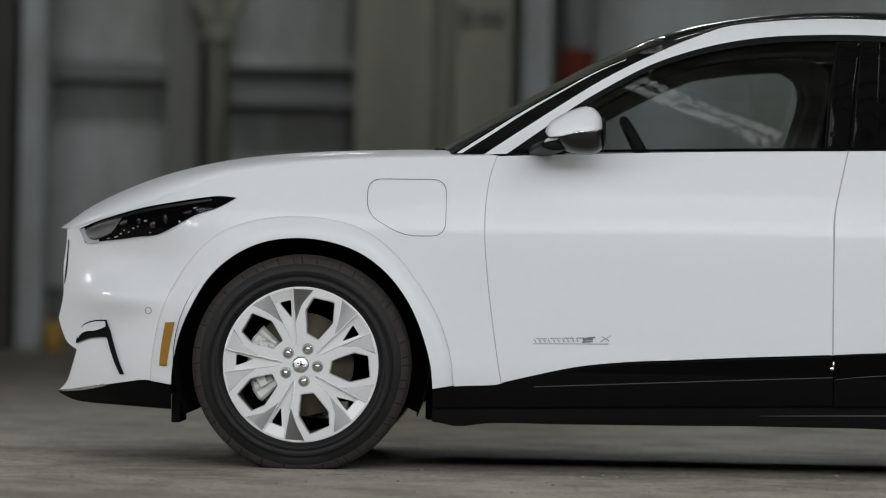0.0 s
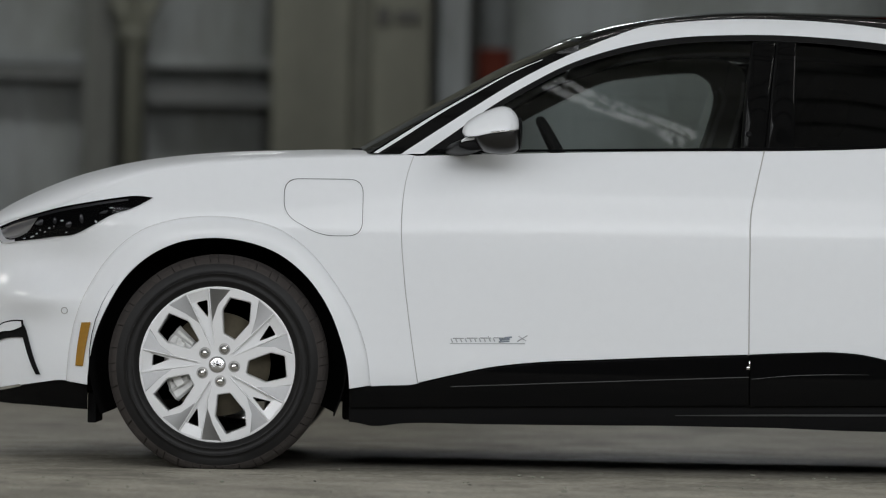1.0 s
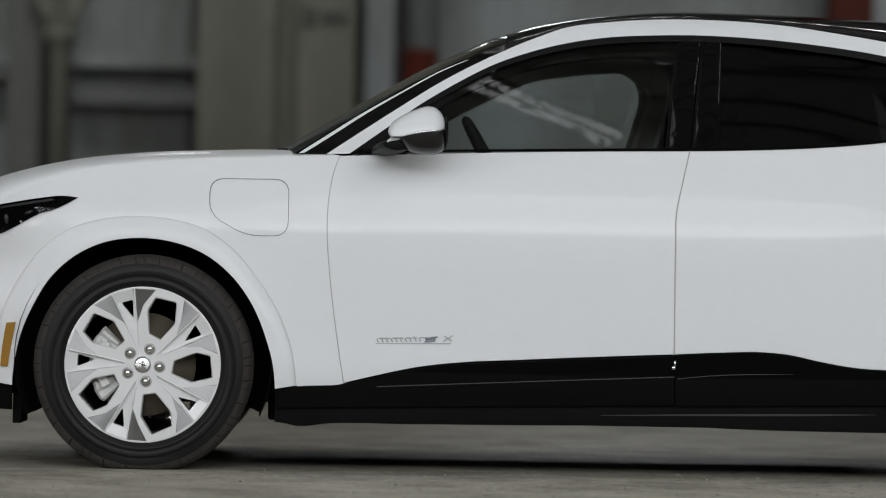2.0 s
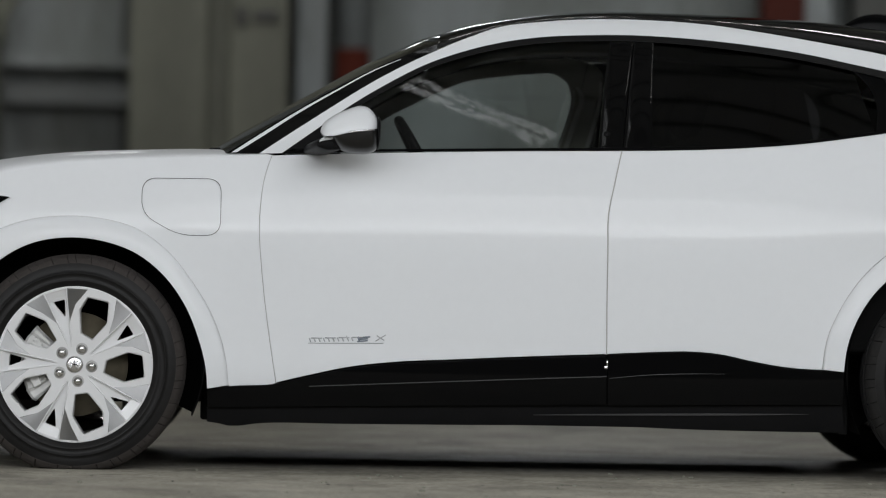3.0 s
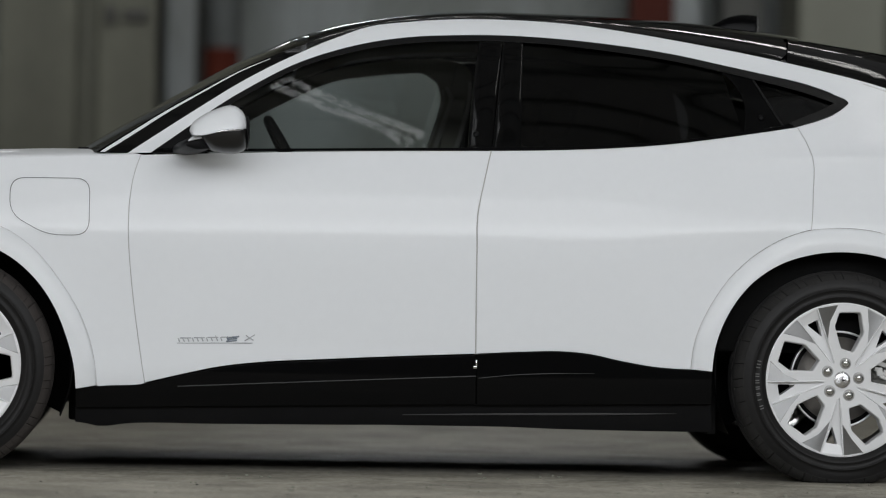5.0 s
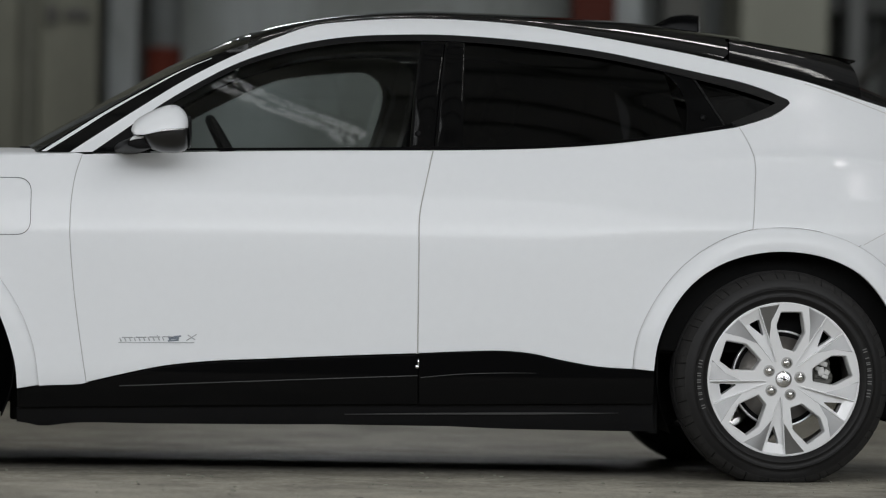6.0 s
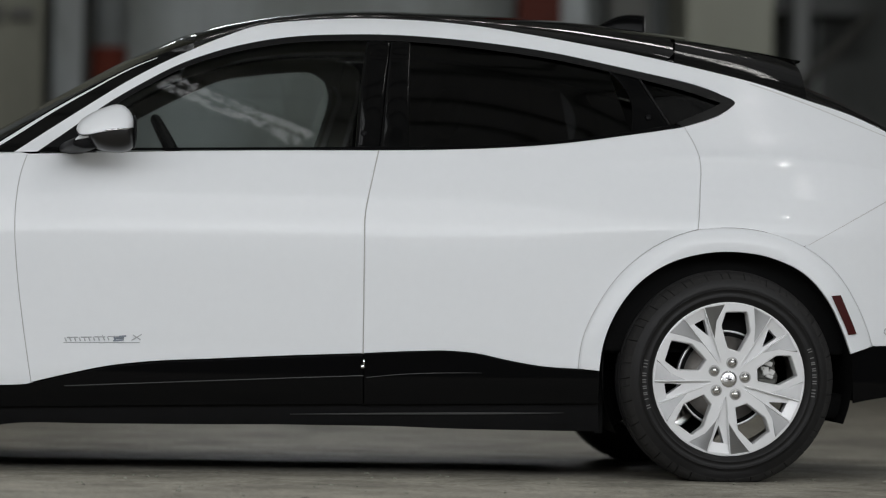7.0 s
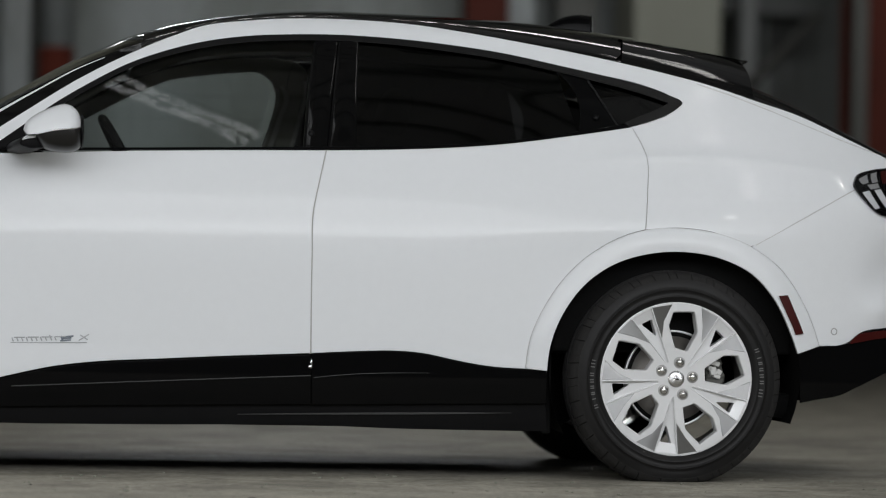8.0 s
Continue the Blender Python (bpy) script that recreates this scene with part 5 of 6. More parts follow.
PB_L, PB_M = [(0.279, 1.464), (0.256, 1.316), (0.233, 1.098)], [(0.362, 1.468), (0.337, 1.279), (0.314, 1.096)]
PB_R = [(0.431, 1.466), (0.422, 1.280), (0.413, 1.100)]
flank("door_pillar", loft_rows(spline(PB_L, 40), spline(PB_M, 40), 9), PILLAR, "gloss black door pillar cover", 0.003, 0.001, 0.012, lambda u, v: -0.004 * math.sin(math.pi * v) + 0.0012 * math.sin(9 * u) * math.sin(math.pi * v))
flank("door_pillar", loft_rows(spline(PB_M, 40), spline(PB_R, 40), 9), PILLAR, "gloss black door pillar cover", 0.003, 0.001, 0.012, lambda u, v: -0.004 * math.sin(math.pi * v) + 0.0012 * math.sin(7 * u + 1) * math.sin(math.pi * v))
for x, z in [(0.262, 1.145)] + [(1.235, 1.225)]:
    bm = bmesh.new()
    bmesh.ops.create_cone(bm, cap_ends=True, segments=20, radius1=0.011, radius2=0.009, depth=0.004, matrix=Matrix.Translation((x, side_y(x, z) - 0.001, z)) @ Matrix.Rotation(radians(70), 4, "X"))
    cpart("door_button", bm, SATIN, "round black door release button")
SAIL_T, SAIL_B = [(-0.824, 1.058), (-0.746, 1.110), (-0.671, 1.169), (-0.634, 1.189)], [(-0.824, 1.057), (-0.745, 1.060), (-0.670, 1.064), (-0.594, 1.069)]
flank("mirror_sail", loft_rows(spline(SAIL_T, 12), spline(SAIL_B, 12), 4), SATIN, "", -0.002, 0.0, 0.01)

# White strip stands in for the bright reflection along the windscreen's edge.
MO_A, MO_B = [(-0.992, 1.057), (-0.894, 1.123), (-0.783, 1.196), (-0.652, 1.274), (-0.520, 1.349), (-0.430, 1.389)], [(-0.975, 1.057), (-0.886, 1.116), (-0.776, 1.191), (-0.647, 1.271), (-0.517, 1.3465), (-0.429, 1.3875)]
flank("windscreen_edge_highlight", loft_rows(spline(MO_A, 40), spline(MO_B, 40), 3), PAINT, "thin white strip painted as the highlight along the windscreen", -0.006, 0.0, 0.006)

# inner trim of the cabin
bm = bmesh.new()
box(bm, -1.0, -0.62, 0.2, WIDE - 0.2, 0.66, 0.93, 0.05)
cpart("dashboard", bm, SATIN)
bm = cross_bm([(x, y + 0.05, z - 0.05) for x, y, z in roof_e], [(x, y, z - 0.045) for x, y, z in roof_c], 10, 2.6)
cpart("headliner", bm, LINER, "grey fabric headliner")
PILLAR_L, PILLAR_R = [(0.294, 1.459), (0.272, 1.316), (0.240, 1.098), (0.235, 1.025)], [(0.417, 1.462), (0.401, 1.280), (0.388, 1.101), (0.383, 1.028)]
flank("pillar_trim", loft_rows(spline(PILLAR_L, 12), spline(PILLAR_R, 12), 4), CLOTH, "dark inner pillar trim", 0.05, 0.0, 0.03)
FAR_IN = [(-0.506, 1.213), (-0.375, 1.284), (-0.246, 1.348), (-0.165, 1.382), (-0.034, 1.405), (0.091, 1.418), (0.179, 1.418), (0.225, 1.388), (0.240, 1.344), (0.228, 1.251), (0.208, 1.153), (0.201, 1.116)]
FAR_OUT = [(-0.792, 1.077), (-0.573, 1.229), (-0.425, 1.316), (-0.330, 1.367), (-0.215, 1.410), (-0.100, 1.440), (0.054, 1.465), (0.228, 1.475), (0.343, 1.438), (0.329, 1.280), (0.311, 1.101), (0.307, 1.056)]
rows = loft_rows(path([FAR_OUT[:8], FAR_OUT[7:]], [40, 20]), path([FAR_IN[:8], FAR_IN[7:]], [40, 20]), 5)
bm = panel_bm(rows, 0.06, 0.0, 0.02)
mirror(bm)
cpart("window_surround", bm, LINER, "olive grey inner trim round the front window")
# Pale strips: the lit edges of the far pillar, put into colour.
for a, b in (([(0.240, 1.362), (0.242, 1.321), (0.223, 1.243), (0.195, 1.147)], [(0.250, 1.362), (0.253, 1.321), (0.234, 1.243), (0.205, 1.147)]), ([(0.252, 1.372), (0.268, 1.342), (0.248, 1.252), (0.218, 1.148)], [(0.264, 1.373), (0.285, 1.343), (0.267, 1.252), (0.237, 1.148)]), ([(0.341, 1.393), (0.340, 1.344), (0.324, 1.253), (0.298, 1.149)], [(0.351, 1.393), (0.352, 1.344), (0.339, 1.253), (0.315, 1.150)])):
    bm = panel_bm(loft_rows(spline(a, 14), spline(b, 14), 3), 0.10, 0.0, 0.004)
    mirror(bm)
    cpart("pillar_edge_strip", bm, PALETRIM, "pale strip for a bright edge on the inner pillar")


def seat(x, y, name, wide=0.50):
    bm = bmesh.new()
    box(bm, x - 0.26, x + 0.24, y - wide / 2, y + wide / 2, 0.42, 0.60, 0.06)
    cushion = cpart(name, bm, CLOTH, "dark upholstered car seat")
    bm = bmesh.new()
    box(bm, -0.06, 0.06, -wide / 2, wide / 2, 0, 0.60, 0.05)
    bmesh.ops.transform(bm, verts=bm.verts[:], matrix=pose(x + 0.22, y, 0.55, 0, 20, 0))
    cpart("backrest", bm, CLOTH, "", cushion)
    bm = bmesh.new()
    box(bm, -0.05, 0.05, -0.13, 0.13, 0.63, 0.80, 0.04)
    bmesh.ops.transform(bm, verts=bm.verts[:], matrix=pose(x + 0.22, y, 0.55, 0, 16, 0))
    cpart("headrest", bm, CLOTH, "", cushion)


seat(0.16, 0.53, "front_seat")
seat(0.16, WIDE - 0.53, "front_seat")
seat(1.02, MID, "rear_seat", 1.25)
bm = bmesh.new()
(sx, sz), = [(-0.433, 1.208)]
ring_m = pose(sx + 0.096, 0.53, sz - 0.173, 0, 61, 0)
rows = []
for k in range(49):
    a = 2 * math.pi * k / 48
    rows.append([tuple(ring_m @ Vector(((0.182 + 0.016 * math.cos(b)) * math.cos(a), (0.182 + 0.016 * math.cos(b)) * math.sin(a), 0.016 * math.sin(b)))) for b in [2 * math.pi * j / 10 for j in range(11)]])
grid_faces(bm, rows)
rod(bm, ring_m @ Vector((0, -0.17, 0)), ring_m @ Vector((0, 0.17, 0)), 0.02)
rod(bm, ring_m @ Vector((0, 0, 0)), ring_m @ Vector((0, 0, -0.25)), 0.05)
cpart("steering_wheel", bm, SATIN, "black steering wheel")

# ---- door mirror ----


def door_mirror(far):
    def put(name, bm, mat, label="", parent=None):
        if far:
            mirror(bm)
        return cpart(name, bm, mat, label, parent)

    M_TOP = [(-0.699, 1.124), (-0.691, 1.148), (-0.660, 1.174), (-0.612, 1.198), (-0.569, 1.210), (-0.548, 1.207), (-0.529, 1.193), (-0.516, 1.171), (-0.510, 1.133)]
    M_LOW = [(-0.699, 1.124), (-0.689, 1.109), (-0.666, 1.107), (-0.640, 1.111), (-0.612, 1.118), (-0.585, 1.124), (-0.552, 1.127), (-0.530, 1.130), (-0.510, 1.133)]
    S_LOW = [(-0.666, 1.106), (-0.648, 1.108), (-0.628, 1.113), (-0.606, 1.118), (-0.580, 1.122), (-0.552, 1.125), (-0.530, 1.128), (-0.508, 1.131)]
    S_END = [(-0.660, 1.098), (-0.648, 1.078), (-0.630, 1.063), (-0.604, 1.055), (-0.569, 1.052), (-0.541, 1.054), (-0.517, 1.066), (-0.505, 1.100)]

    def dome(outer, seam, thick, y0, n=36, m=14):
        """Half a pod: bulges from its outline to the seam, on the outer and on the inner side."""
        bm = bmesh.new()
        a, b = np.array(spline(outer, n)), np.array(spline(seam, n))
        rows = []
        for j in range(-m, m + 1):
            v = 1 - abs(j) / m
            row = []
            for i in range(n):
                u = 2 * i / (n - 1) - 1
                w = math.sqrt(max(0.0, 1 - v * v))
                end = max(0.0, 1 - abs(u) ** 5) ** 0.5
                p = b[i] + (a[i] - b[i]) * v
                row.append((p[0], y0 + math.copysign(1, j) * thick * w * end * (1 if j < 0 else 0.6) if j else y0 - thick * w * end, p[1]))
            rows.append(row)
        grid_faces(bm, rows)
        bmesh.ops.remove_doubles(bm, verts=bm.verts[:], dist=2e-4)
        bmesh.ops.recalc_face_normals(bm, faces=bm.faces[:])
        return bm

    top = put("door_mirror", dome(M_TOP, M_LOW, 0.085, -0.11), PAINT, "white door mirror with a black lower shell")
    put("lower_shell", dome(S_END, S_LOW, 0.080, -0.11), MIRRORDARK, "", top)
    bm = bmesh.new()
    line = spline([(-0.606, 1.120), (-0.575, 1.1245), (-0.545, 1.1275), (-0.516, 1.131)], 14)
    grid_faces(bm, [[(x, -0.2005 + 0.040 * (k / 13) ** 4 + dy, z + dz) for k, (x, z) in enumerate(line)] for dy, dz in ((0.004, -0.0034), (-0.001, -0.0022), (-0.002, 0.0), (-0.001, 0.0022), (0.004, 0.0034))])
    bmesh.ops.recalc_face_normals(bm, faces=bm.faces[:])
    put("turn_signal", bm, CHROME, "slim bright turn signal strip", top)
    bm = bmesh.new()
    foot = [(-0.704, 1.094), (-0.682, 1.108), (-0.634, 1.110), (-0.612, 1.090), (-0.625, 1.066), (-0.674, 1.062), (-0.712, 1.074)]
    v0 = [bm.verts.new((x, -0.14, z)) for x, z in foot]
    v1 = [bm.verts.new((x - 0.045, 0.09, z - 0.012)) for x, z in foot]
    bm.faces.new(v0)
    bm.faces.new(v1[::-1])
    for i in range(len(foot)):
        bm.faces.new((v0[i], v0[i - 1], v1[i - 1], v1[i]))
    bmesh.ops.bevel(bm, geom=bm.edges[:], offset=0.008, segments=2, affect="EDGES", profile=0.5)
    bmesh.ops.recalc_face_normals(bm, faces=bm.faces[:])
    put("arm", bm, SATIN, "", top)
    bm = bmesh.new()
    lip = spline([(-0.702, 1.092), (-0.690, 1.104), (-0.664, 1.105), (-0.636, 1.110)], 12)
    low = spline([(-0.702, 1.088), (-0.686, 1.093), (-0.662, 1.097), (-0.636, 1.106)], 12)
    grid_faces(bm, [[(x, -0.150, z) for x, z in low], [(x, -0.156, (z + q) / 2) for (x, z), (_, q) in zip(lip, low)], [(x, -0.150, z) for x, z in lip], [(x, -0.06, z + 0.002) for x, z in lip]])
    bmesh.ops.recalc_face_normals(bm, faces=bm.faces[:])
    put("lip", bm, PAINT, "", top)
    bm = bmesh.new()
    bmesh.ops.create_uvsphere(bm, u_segments=20, v_segments=12, radius=1.0, matrix=Matrix.Translation((-0.509, -0.10, 1.122)) @ Matrix.Diagonal((0.008, 0.070, 0.055, 1)))
    put("mirror_glass", bm, SATIN, "", top)


door_mirror(False)
door_mirror(True)

# ---- lamps and small parts of the flanks ----
HL_T = [(-2.269, 0.784), (-2.208, 0.808), (-2.130, 0.832), (-2.030, 0.858), (-1.931, 0.876), (-1.845, 0.890), (-1.768, 0.898), (-1.717, 0.893)]
HL_B = [(-2.246, 0.736), (-2.181, 0.743), (-2.104, 0.751), (-2.048, 0.759), (-1.986, 0.766), (-1.929, 0.792), (-1.852, 0.834), (-1.786, 0.856), (-1.717, 0.893)]
flank("headlamp", loft_rows(spline(HL_T, 48), spline(HL_B, 48), 10), BLACK, "dark slanted headlamp with clear lens", -0.003, 0.0, 0.01)
flank("headlamp_lens", loft_rows(spline(HL_T, 48), spline(HL_B, 48), 10), LENS, "", -0.014, 0.001, 0.012)


def bits(name, mat, marks, parent=None, y_off=-0.008):
    """Small bars laid on both flanks, each a part of its own."""
    for x, z, w, h, tilt in marks:
        for far in (False, True):
            bm = bmesh.new()
            m = Matrix.Translation((x, side_y(x, z) + y_off, z)) @ Matrix.Rotation(radians(-tilt), 4, "Y")
            got = bmesh.ops.create_cube(bm, size=1.0, matrix=m @ Matrix.Diagonal((w, 0.004, h, 1)))["verts"]
            bmesh.ops.bevel(bm, geom=list({e for v in got for e in v.link_edges}), offset=0.001, segments=1, affect="EDGES")
            if far:
                mirror(bm)
            cpart(name, bm, mat)


def beads(name, mat, marks, off):
    """Small rounded glints inside the lamp, each a part of its own, on both flanks."""
    for x, z, w, h, tilt in marks:
        for far in (False, True):
            bm = bmesh.new()
            m = Matrix.Translation((x, side_y(x, z) + off, z)) @ Matrix.Rotation(radians(-tilt), 4, "Y")
            bmesh.ops.create_uvsphere(bm, u_segments=10, v_segments=6, radius=1.0, matrix=m @ Matrix.Diagonal((w * 0.36, 0.003, h * 0.36, 1)))
            if far:
                mirror(bm)
            cpart(name, bm, mat)


# Silver beads stand in for points of light sparkling in the lens.
beads("lamp_glint", SILVER, [(-2.185, 0.766, 0.012, 0.006, 20), (-2.152, 0.772, 0.010, 0.005, 10), (-2.131, 0.758, 0.024, 0.007, 24), (-2.115, 0.768, 0.012, 0.006, 20), (-2.103, 0.780, 0.008, 0.006, 0), (-2.086, 0.774, 0.012, 0.005, 24), (-2.070, 0.787, 0.012, 0.008, 20), (-2.054, 0.793, 0.007, 0.005, 0), (-2.026, 0.812, 0.018, 0.008, 6), (-2.010, 0.773, 0.012, 0.004, 20), (-1.907, 0.810, 0.010, 0.014, 40), (-1.942, 0.777, 0.012, 0.004, 40), (-1.857, 0.857, 0.018, 0.005, 14), (-2.160, 0.752, 0.016, 0.005, 12)], -0.006)
beads("lamp_projector", SMOKED, [(-1.957, 0.819, 0.022, 0.046, 8), (-2.050, 0.812, 0.022, 0.030, 10), (-2.000, 0.800, 0.040, 0.030, 25), (-2.100, 0.806, 0.060, 0.026, 20), (-1.880, 0.842, 0.050, 0.014, 18)], -0.005)
flank("light_guide", loft_rows(spline([(-2.266, 0.782), (-2.256, 0.760), (-2.243, 0.738), (-2.195, 0.740)], 14), spline([(-2.248, 0.786), (-2.242, 0.766), (-2.228, 0.751), (-2.195, 0.748)], 14), 3), SILVER, "", -0.010, 0.0, 0.004)
flank("lamp_eyebrow", loft_rows(spline([(-2.215, 0.800), (-2.130, 0.826), (-2.030, 0.851), (-1.931, 0.869), (-1.800, 0.888)], 28), spline([(-2.215, 0.796), (-2.130, 0.819), (-2.030, 0.843), (-1.931, 0.861), (-1.800, 0.882)], 28), 3), SMOKED, "", -0.007, 0.0, 0.003)
flank("lamp_bezel", loft_rows(spline([(-2.254, 0.780), (-2.208, 0.797), (-2.160, 0.812), (-2.112, 0.822)], 14), spline([(-2.238, 0.750), (-2.200, 0.752), (-2.165, 0.764), (-2.140, 0.782)], 14), 6), CAP, "", -0.005, 0.0, 0.004, lambda u, v: 0.003 * math.sin(3 * math.pi * v) * (1 - u))
flank("side_marker", loft_rows(spline([(-1.946, 0.475), (-1.951, 0.448), (-1.959, 0.392), (-1.964, 0.332)], 12), spline([(-1.915, 0.477), (-1.920, 0.449), (-1.930, 0.393), (-1.938, 0.331)], 12), 4), AMBER, "amber side marker lamp", -0.030, 0.0, 0.01)
flank("side_marker", loft_rows(spline([(1.836, 0.630), (1.864, 0.572), (1.887, 0.525), (1.897, 0.500)], 12), spline([(1.868, 0.633), (1.896, 0.572), (1.917, 0.525), (1.925, 0.504)], 12), 4), REDLENS, "dark red side marker lamp", -0.030, 0.0, 0.01)
for x, z in [(-2.008, 0.513)] + [(2.044, 0.513)]:
    for far in (False, True):
        bm = bmesh.new()
        rows = []
        for k in range(25):
            a = 2 * math.pi * k / 24
            rows.append([(x + r * math.cos(a), side_y(x + r * math.cos(a), z + r * math.sin(a)) - d, z + r * math.sin(a)) for r, d in ((0.0125, -0.001), (0.0115, 0.003), (0.0095, 0.0028), (0.0085, -0.001))])
        grid_faces(bm, rows)
        if far:
            mirror(bm)
        cpart("parking_sensor", bm, CAST, "small round parking sensor")
FLAP = [(-1.284, 0.966), (-1.021, 0.968), (-1.021, 0.778), (-1.160, 0.776), (-1.284, 0.845)]


def soft_corners(pts, size, n=10):
    """A closed outline with its corners rounded over the given length."""
    out = []
    for i, p in enumerate(pts):
        b = np.array(p)
        a, c = np.array(pts[i - 1]) - b, np.array(pts[(i + 1) % len(pts)]) - b
        p0, p1 = b + a / np.linalg.norm(a) * size, b + c / np.linalg.norm(c) * size
        out += [tuple((1 - t) ** 2 * p0 + 2 * t * (1 - t) * b + t * t * p1) for t in [k / n for k in range(n + 1)]]
    return out + out[:1]


fl = soft_corners(FLAP, 0.050)
cx, cz = -1.145, 0.872
# Dark line laid on the fender stands in for the flap's shaded gap.
flank("charge_flap_seam", loft_rows(fl, [(cx + (x - cx) * 0.986, cz + (z - cz) * 0.981) for x, z in fl], 2), FLAPSEAM, "thin seam round the charge flap", -0.0022, 0.0, 0.0)

# front bumper openings
flank("bumper_vent", loft_rows(spline([(-2.271, 0.404), (-2.262, 0.432), (-2.240, 0.463), (-2.207, 0.475), (-2.156, 0.478)], 20), spline([(-2.270, 0.396), (-2.251, 0.404), (-2.231, 0.412), (-2.196, 0.419), (-2.150, 0.420)], 20), 5), SATIN, "black vent in the front bumper", -0.010, 0.0, 0.010)
flank("vent_blade", loft_rows(spline([(-2.265, 0.420), (-2.257, 0.441), (-2.238, 0.459), (-2.207, 0.470), (-2.162, 0.473)], 20), spline([(-2.263, 0.414), (-2.249, 0.431), (-2.231, 0.438), (-2.200, 0.441), (-2.160, 0.456)], 20), 5), PAINT, "", -0.020, 0.0, 0.012)
flank("bumper_slot", loft_rows(spline([(-2.158, 0.470), (-2.148, 0.453), (-2.131, 0.402), (-2.111, 0.345), (-2.090, 0.298)], 20), spline([(-2.164, 0.440), (-2.154, 0.414), (-2.137, 0.364), (-2.121, 0.326), (-2.105, 0.297)], 20), 4), SATIN, "", -0.009, 0.0, 0.010)
flank("splitter_edge", loft_rows(spline([(-2.328, 0.235), (-2.258, 0.246), (-2.162, 0.264)], 14), spline([(-2.328, 0.231), (-2.258, 0.237), (-2.156, 0.257)], 14), 3), CHROME, "", -0.010, 0.0, 0.006)
flank("grille_edge", loft_rows(spline([(-2.312, 0.746), (-2.315, 0.688), (-2.320, 0.640), (-2.323, 0.601)], 14), spline([(-2.308, 0.746), (-2.311, 0.688), (-2.315, 0.630), (-2.321, 0.595)], 14), 3), SATIN, "", -0.004, 0.0, 0.004)

# lettering on the door, drawn as plain bars
BD = [(-0.719, 0.439), (-0.680, 0.440), (-0.643, 0.441), (-0.605, 0.444), (-0.576, 0.446), (-0.546, 0.448), (-0.516, 0.449)]
bits("door_badge", BADGE, [(BD[0][0] + 0.0155 * k, BD[0][1] + 0.0006 * k + (0.003 if k == 8 else 0.0), 0.0040, 0.014 + (0.006 if k == 8 else 0.0), 24) for k in range(10)], None, -0.001)
bits("door_badge", BADGE, [(BD[0][0] + 0.045 * k + 0.022, BD[0][1] + 0.0075 + 0.0016 * k, 0.036, 0.004, 1) for k in range(4)], None, -0.0012)
bits("door_badge", BADGEBLUE, [(BD[5][0] + 0.008, BD[5][1] + 0.004, 0.036, 0.005, 6), (BD[5][0] + 0.004, BD[5][1] - 0.002, 0.030, 0.005, 6), (BD[5][0], BD[5][1] - 0.009, 0.036, 0.005, 6), (BD[5][0] - 0.012, BD[5][1] - 0.003, 0.006, 0.018, 22)], None, -0.001)
BX = [(-0.486, 0.450), (-0.601, 0.431)]
bits("door_badge", BADGE, [(BX[0][0], BX[0][1], 0.040, 0.0035, 32), (BX[0][0], BX[0][1], 0.030, 0.0035, -32), (BX[1][0], BX[1][1], 0.25, 0.0025, 1)], None, -0.001)
CLIP = [(0.266, 0.379), (0.265, 0.366)]
bits("door_edge_clip", CHROME, [(CLIP[0][0], CLIP[0][1], 0.005, 0.024, 0), (CLIP[1][0] - 0.003, CLIP[1][1], 0.012, 0.010, 0)], None, -0.009)

# taillamp, reflector, spoiler, antenna, wiper
TL_T = [(2.129, 1.018), (2.148, 1.049), (2.197, 1.067), (2.277, 1.080), (2.356, 1.088)]
TL_B = [(2.129, 1.007), (2.143, 0.985), (2.174, 0.949), (2.210, 0.919), (2.320, 0.919)]
flank("taillamp", loft_rows(spline(TL_T, 20), spline(TL_B, 20), 8), BLACK, "dark taillamp with pale bars", -0.008, 0.0, 0.012)
for name, mat, left, right in (
        ("taillamp_bar", SILVER, [(2.159, 0.990), (2.178, 0.961), (2.202, 0.932)], [(2.187, 0.997), (2.203, 0.966), (2.220, 0.937)]),
        ("taillamp_bar", SILVER, [(2.208, 1.000), (2.224, 0.968), (2.245, 0.938)], [(2.234, 1.004), (2.248, 0.975), (2.266, 0.946)]),
        ("taillamp_bar", CAST, [(2.155, 1.037), (2.157, 1.027), (2.167, 1.018)], [(2.189, 1.053), (2.189, 1.039), (2.190, 1.025)]),
        ("taillamp_bar", CAST, [(2.206, 1.057), (2.203, 1.041), (2.206, 1.023)], [(2.231, 1.064), (2.227, 1.048), (2.230, 1.030)]),
        ("taillamp_bar", CAST, [(2.184, 1.017), (2.189, 1.009), (2.195, 1.001)], [(2.227, 1.024), (2.229, 1.014), (2.232, 1.008)]),
        ("taillamp_segment", REDLENS, [(2.248, 1.067), (2.245, 1.047), (2.247, 1.023)], [(2.355, 1.084), (2.348, 1.059), (2.342, 1.035)])):
    flank(name, loft_rows(spline(left, 8), spline(right, 8), 4), mat, "", -0.013, 0.0, 0.006)
flank("taillamp_lens", loft_rows(spline(TL_T, 20), spline(TL_B, 20), 8), LENS, "", -0.021, 0.001, 0.012)
flank("rear_reflector", loft_rows(spline([(2.100, 0.476), (2.130, 0.503), (2.182, 0.513), (2.319, 0.525)], 14), spline([(2.104, 0.472), (2.139, 0.478), (2.194, 0.488), (2.320, 0.499)], 14), 3), REDLENS, "", -0.012, 0.0, 0.006)

bm = bmesh.new()
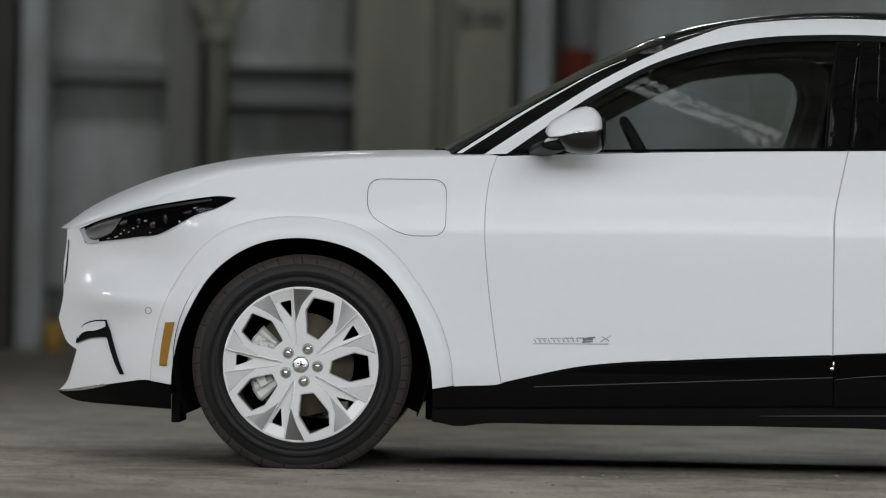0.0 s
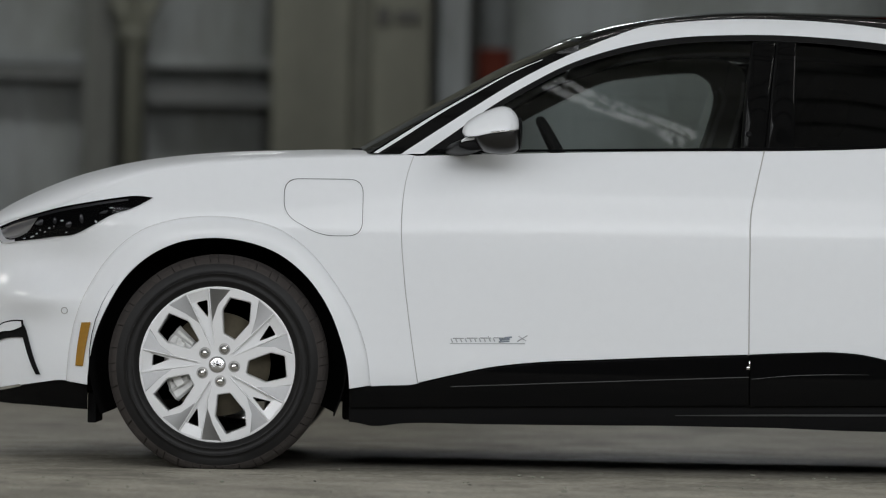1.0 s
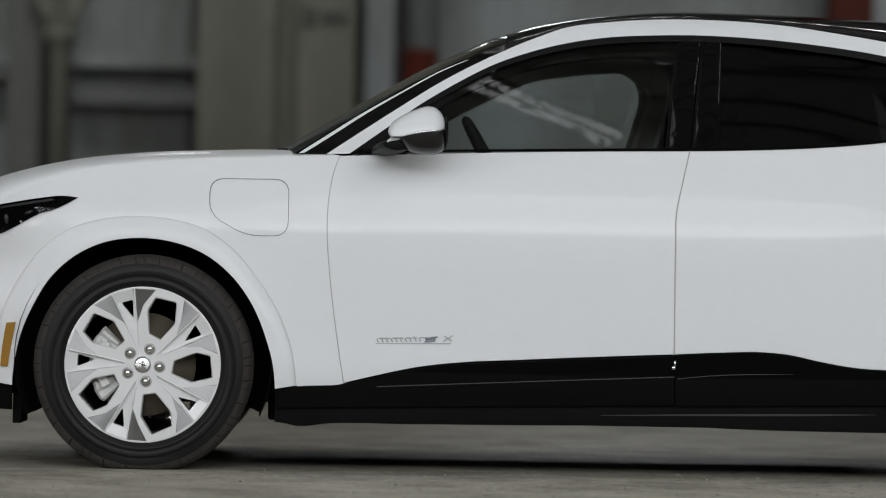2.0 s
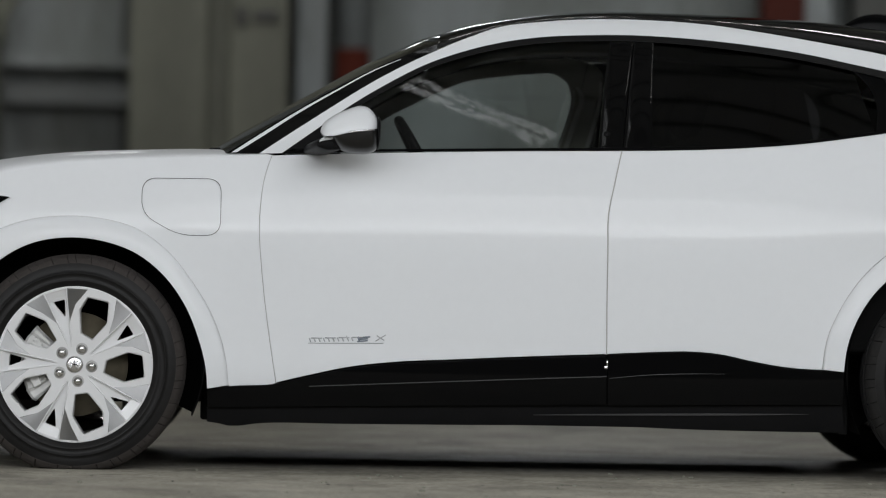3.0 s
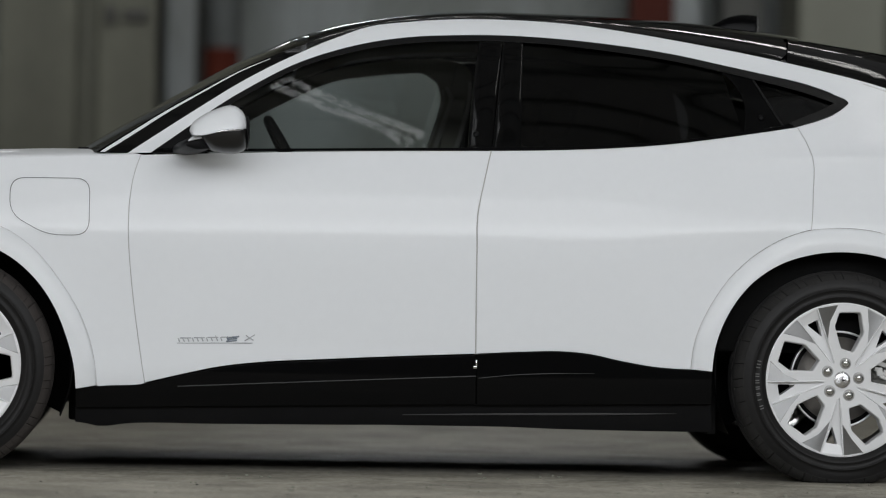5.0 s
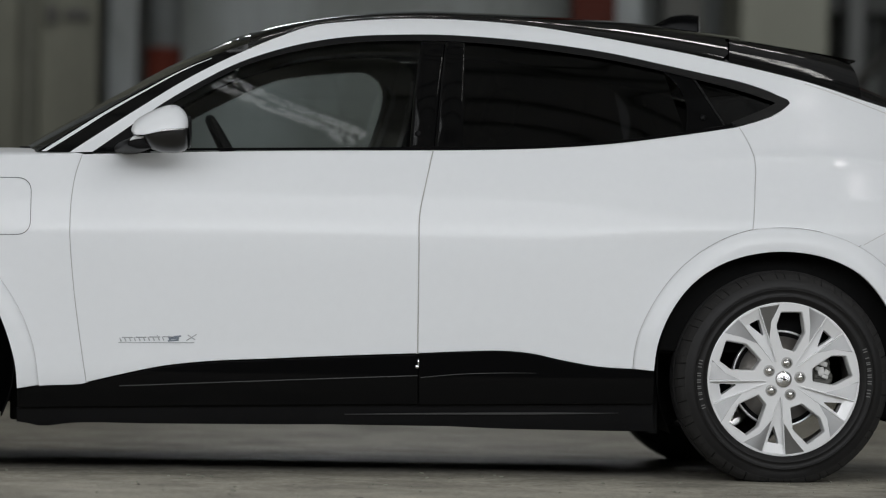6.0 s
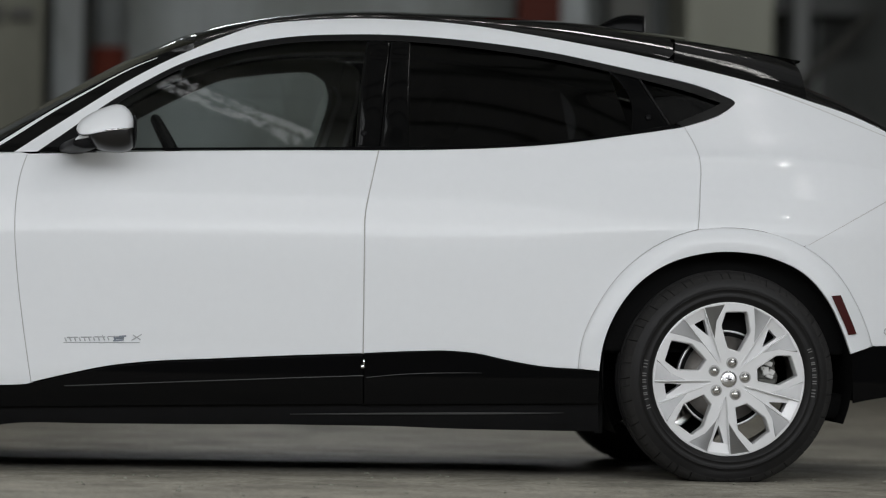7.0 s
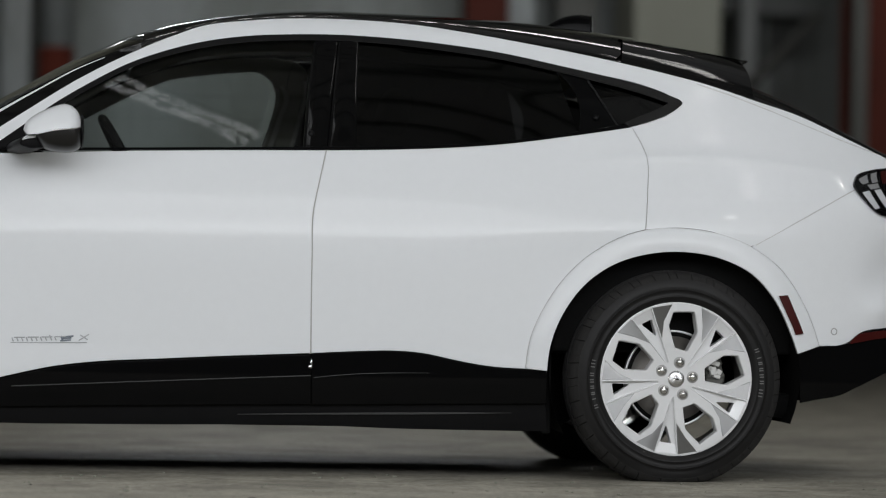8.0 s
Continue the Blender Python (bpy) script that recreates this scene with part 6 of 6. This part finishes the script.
fin = spline([(1.144, 1.570), (1.178, 1.592), (1.229, 1.617), (1.290, 1.625), (1.325, 1.622)], 20)
base = spline([(1.144, 1.562), (1.199, 1.560), (1.251, 1.555), (1.292, 1.552), (1.323, 1.549)], 20)
rows = []
for s, lift in ((-1, 0.0), (-0.9, 0.5), (-0.6, 0.9), (-0.25, 1.0), (0.25, 1.0), (0.6, 0.9), (0.9, 0.5), (1, 0.0)):
    rows.append([(bx + (fx - bx) * lift, MID + 0.030 * s * (0.15 + 0.85 * (k / 19) ** 0.5), bz + (fz - bz) * lift) for k, ((fx, fz), (bx, bz)) in enumerate(zip(fin, base))])
vs = grid_faces(bm, rows)
bm.faces.new([row[-1] for row in vs])
bmesh.ops.recalc_face_normals(bm, faces=bm.faces[:])
cpart("shark_fin_antenna", bm, FIN, "gloss black shark fin antenna")
# Grey rod stands in for the glints on the fin's rear edge.
bm = bmesh.new()
tipx = fin[-1][0]
rod(bm, (tipx + 0.001, MID - 0.022, base[-1][1] + 0.010), (tipx + 0.001, MID - 0.008, fin[-1][1] - 0.006), 0.002)
cpart("antenna_edge_glint", bm, CAST)

sp_t = spline([(1.351, 1.510), (1.438, 1.501), (1.509, 1.491), (1.629, 1.474), (1.729, 1.458), (1.784, 1.449), (1.806, 1.446)], 24)
sp_b = spline([(1.352, 1.448), (1.511, 1.409), (1.631, 1.381), (1.730, 1.367), (1.769, 1.404), (1.777, 1.425), (1.803, 1.440)], 24)
bm = bmesh.new()
rows = []
for j in range(-14, 15):
    s = j / 14
    drop = 0.012 * abs(s) ** 3 - 0.012
    rows.append([(x + 0.04 * (1 - s * s), MID + s * 0.46, z - drop) for x, z in sp_t] + [(x + 0.04 * (1 - s * s), MID + s * 0.46, z - drop) for x, z in reversed(sp_b)] + [(sp_t[0][0], MID + s * 0.46, sp_t[0][1] - drop)])
grid_faces(bm, rows)
bmesh.ops.recalc_face_normals(bm, faces=bm.faces[:])
cpart("roof_spoiler", bm, ROOFBLACK, "gloss black roof spoiler")
cheek = [skin(p, 0.002) for p in spline([(1.338, 1.423), (1.478, 1.389), (1.612, 1.358), (1.733, 1.324), (1.803, 1.302)], 24)]
for far in (False, True):
    bm = bmesh.new()
    top = [(x, MID - 0.46, z) for x, z in spline([(1.359, 1.510), (1.518, 1.488), (1.638, 1.470), (1.738, 1.451), (1.781, 1.438)], 24)]
    grid_faces(bm, [[tuple(Vector(a).lerp(Vector(b), k / 6) + Vector((0, -0.022, 0.020)) * math.sin(math.pi * k / 6)) for a, b in zip(top, cheek)] for k in range(7)])
    bmesh.ops.recalc_face_normals(bm, faces=bm.faces[:])
    if far:
        mirror(bm)
    cpart("spoiler_cheek", bm, ROOFBLACK)
for far in (False, True):
    bm = bmesh.new()
    ends = [(1.628, 0.345, 1.370), (1.690, 0.36, 1.400)]
    rod(bm, ends[0], ends[1], 0.0045, 8)
    if far:
        mirror(bm)
    cpart("spoiler_blade", bm, SATIN)
bm = bmesh.new()
w0 = [(-1.070, 1.073), (-1.032, 1.077)]
box(bm, w0[0][0], w0[1][0], 0.35, 0.45, w0[0][1] - 0.012, w0[1][1] + 0.004, 0.004)
rod(bm, (w0[1][0], 0.40, w0[1][1]), (w0[1][0] + 0.10, 1.0, w0[1][1] + 0.03), 0.006)
cpart("wiper", bm, SATIN)

# Lighter strips: the highlights on the cladding's crease, put into colour.
CR_A, CR_B = [(-0.720, 0.288), (-0.431, 0.303), (-0.059, 0.322), (0.265, 0.338)], [(-0.720, 0.285), (-0.431, 0.300), (-0.059, 0.319), (0.265, 0.335)]
flank("cladding_crease_highlight", loft_rows(spline(CR_A, 30), spline(CR_B, 30), 2), EDGEGLEAM, "", -0.0085, 0.0, 0.002)
CR_E, CR_F = [(0.274, 0.331), (0.396, 0.344), (0.509, 0.350), (0.660, 0.352)], [(0.274, 0.329), (0.396, 0.342), (0.509, 0.348), (0.660, 0.351)]
flank("cladding_crease_highlight", loft_rows(spline(CR_E, 20), spline(CR_F, 20), 2), EDGEGLEAM, "", -0.0085, 0.0, 0.002)
# The highlight along the rocker's ledge, as a grey strip.
CR_C, CR_D = [(0.026, 0.205), (0.364, 0.214), (0.742, 0.221), (0.941, 0.223)], [(0.026, 0.203), (0.364, 0.208), (0.742, 0.215), (0.941, 0.222)]
flank("rocker_ledge_highlight", loft_rows(spline(CR_C, 30), spline(CR_D, 30), 2), EDGEGLEAM, "", 0.006, 0.0, 0.002)
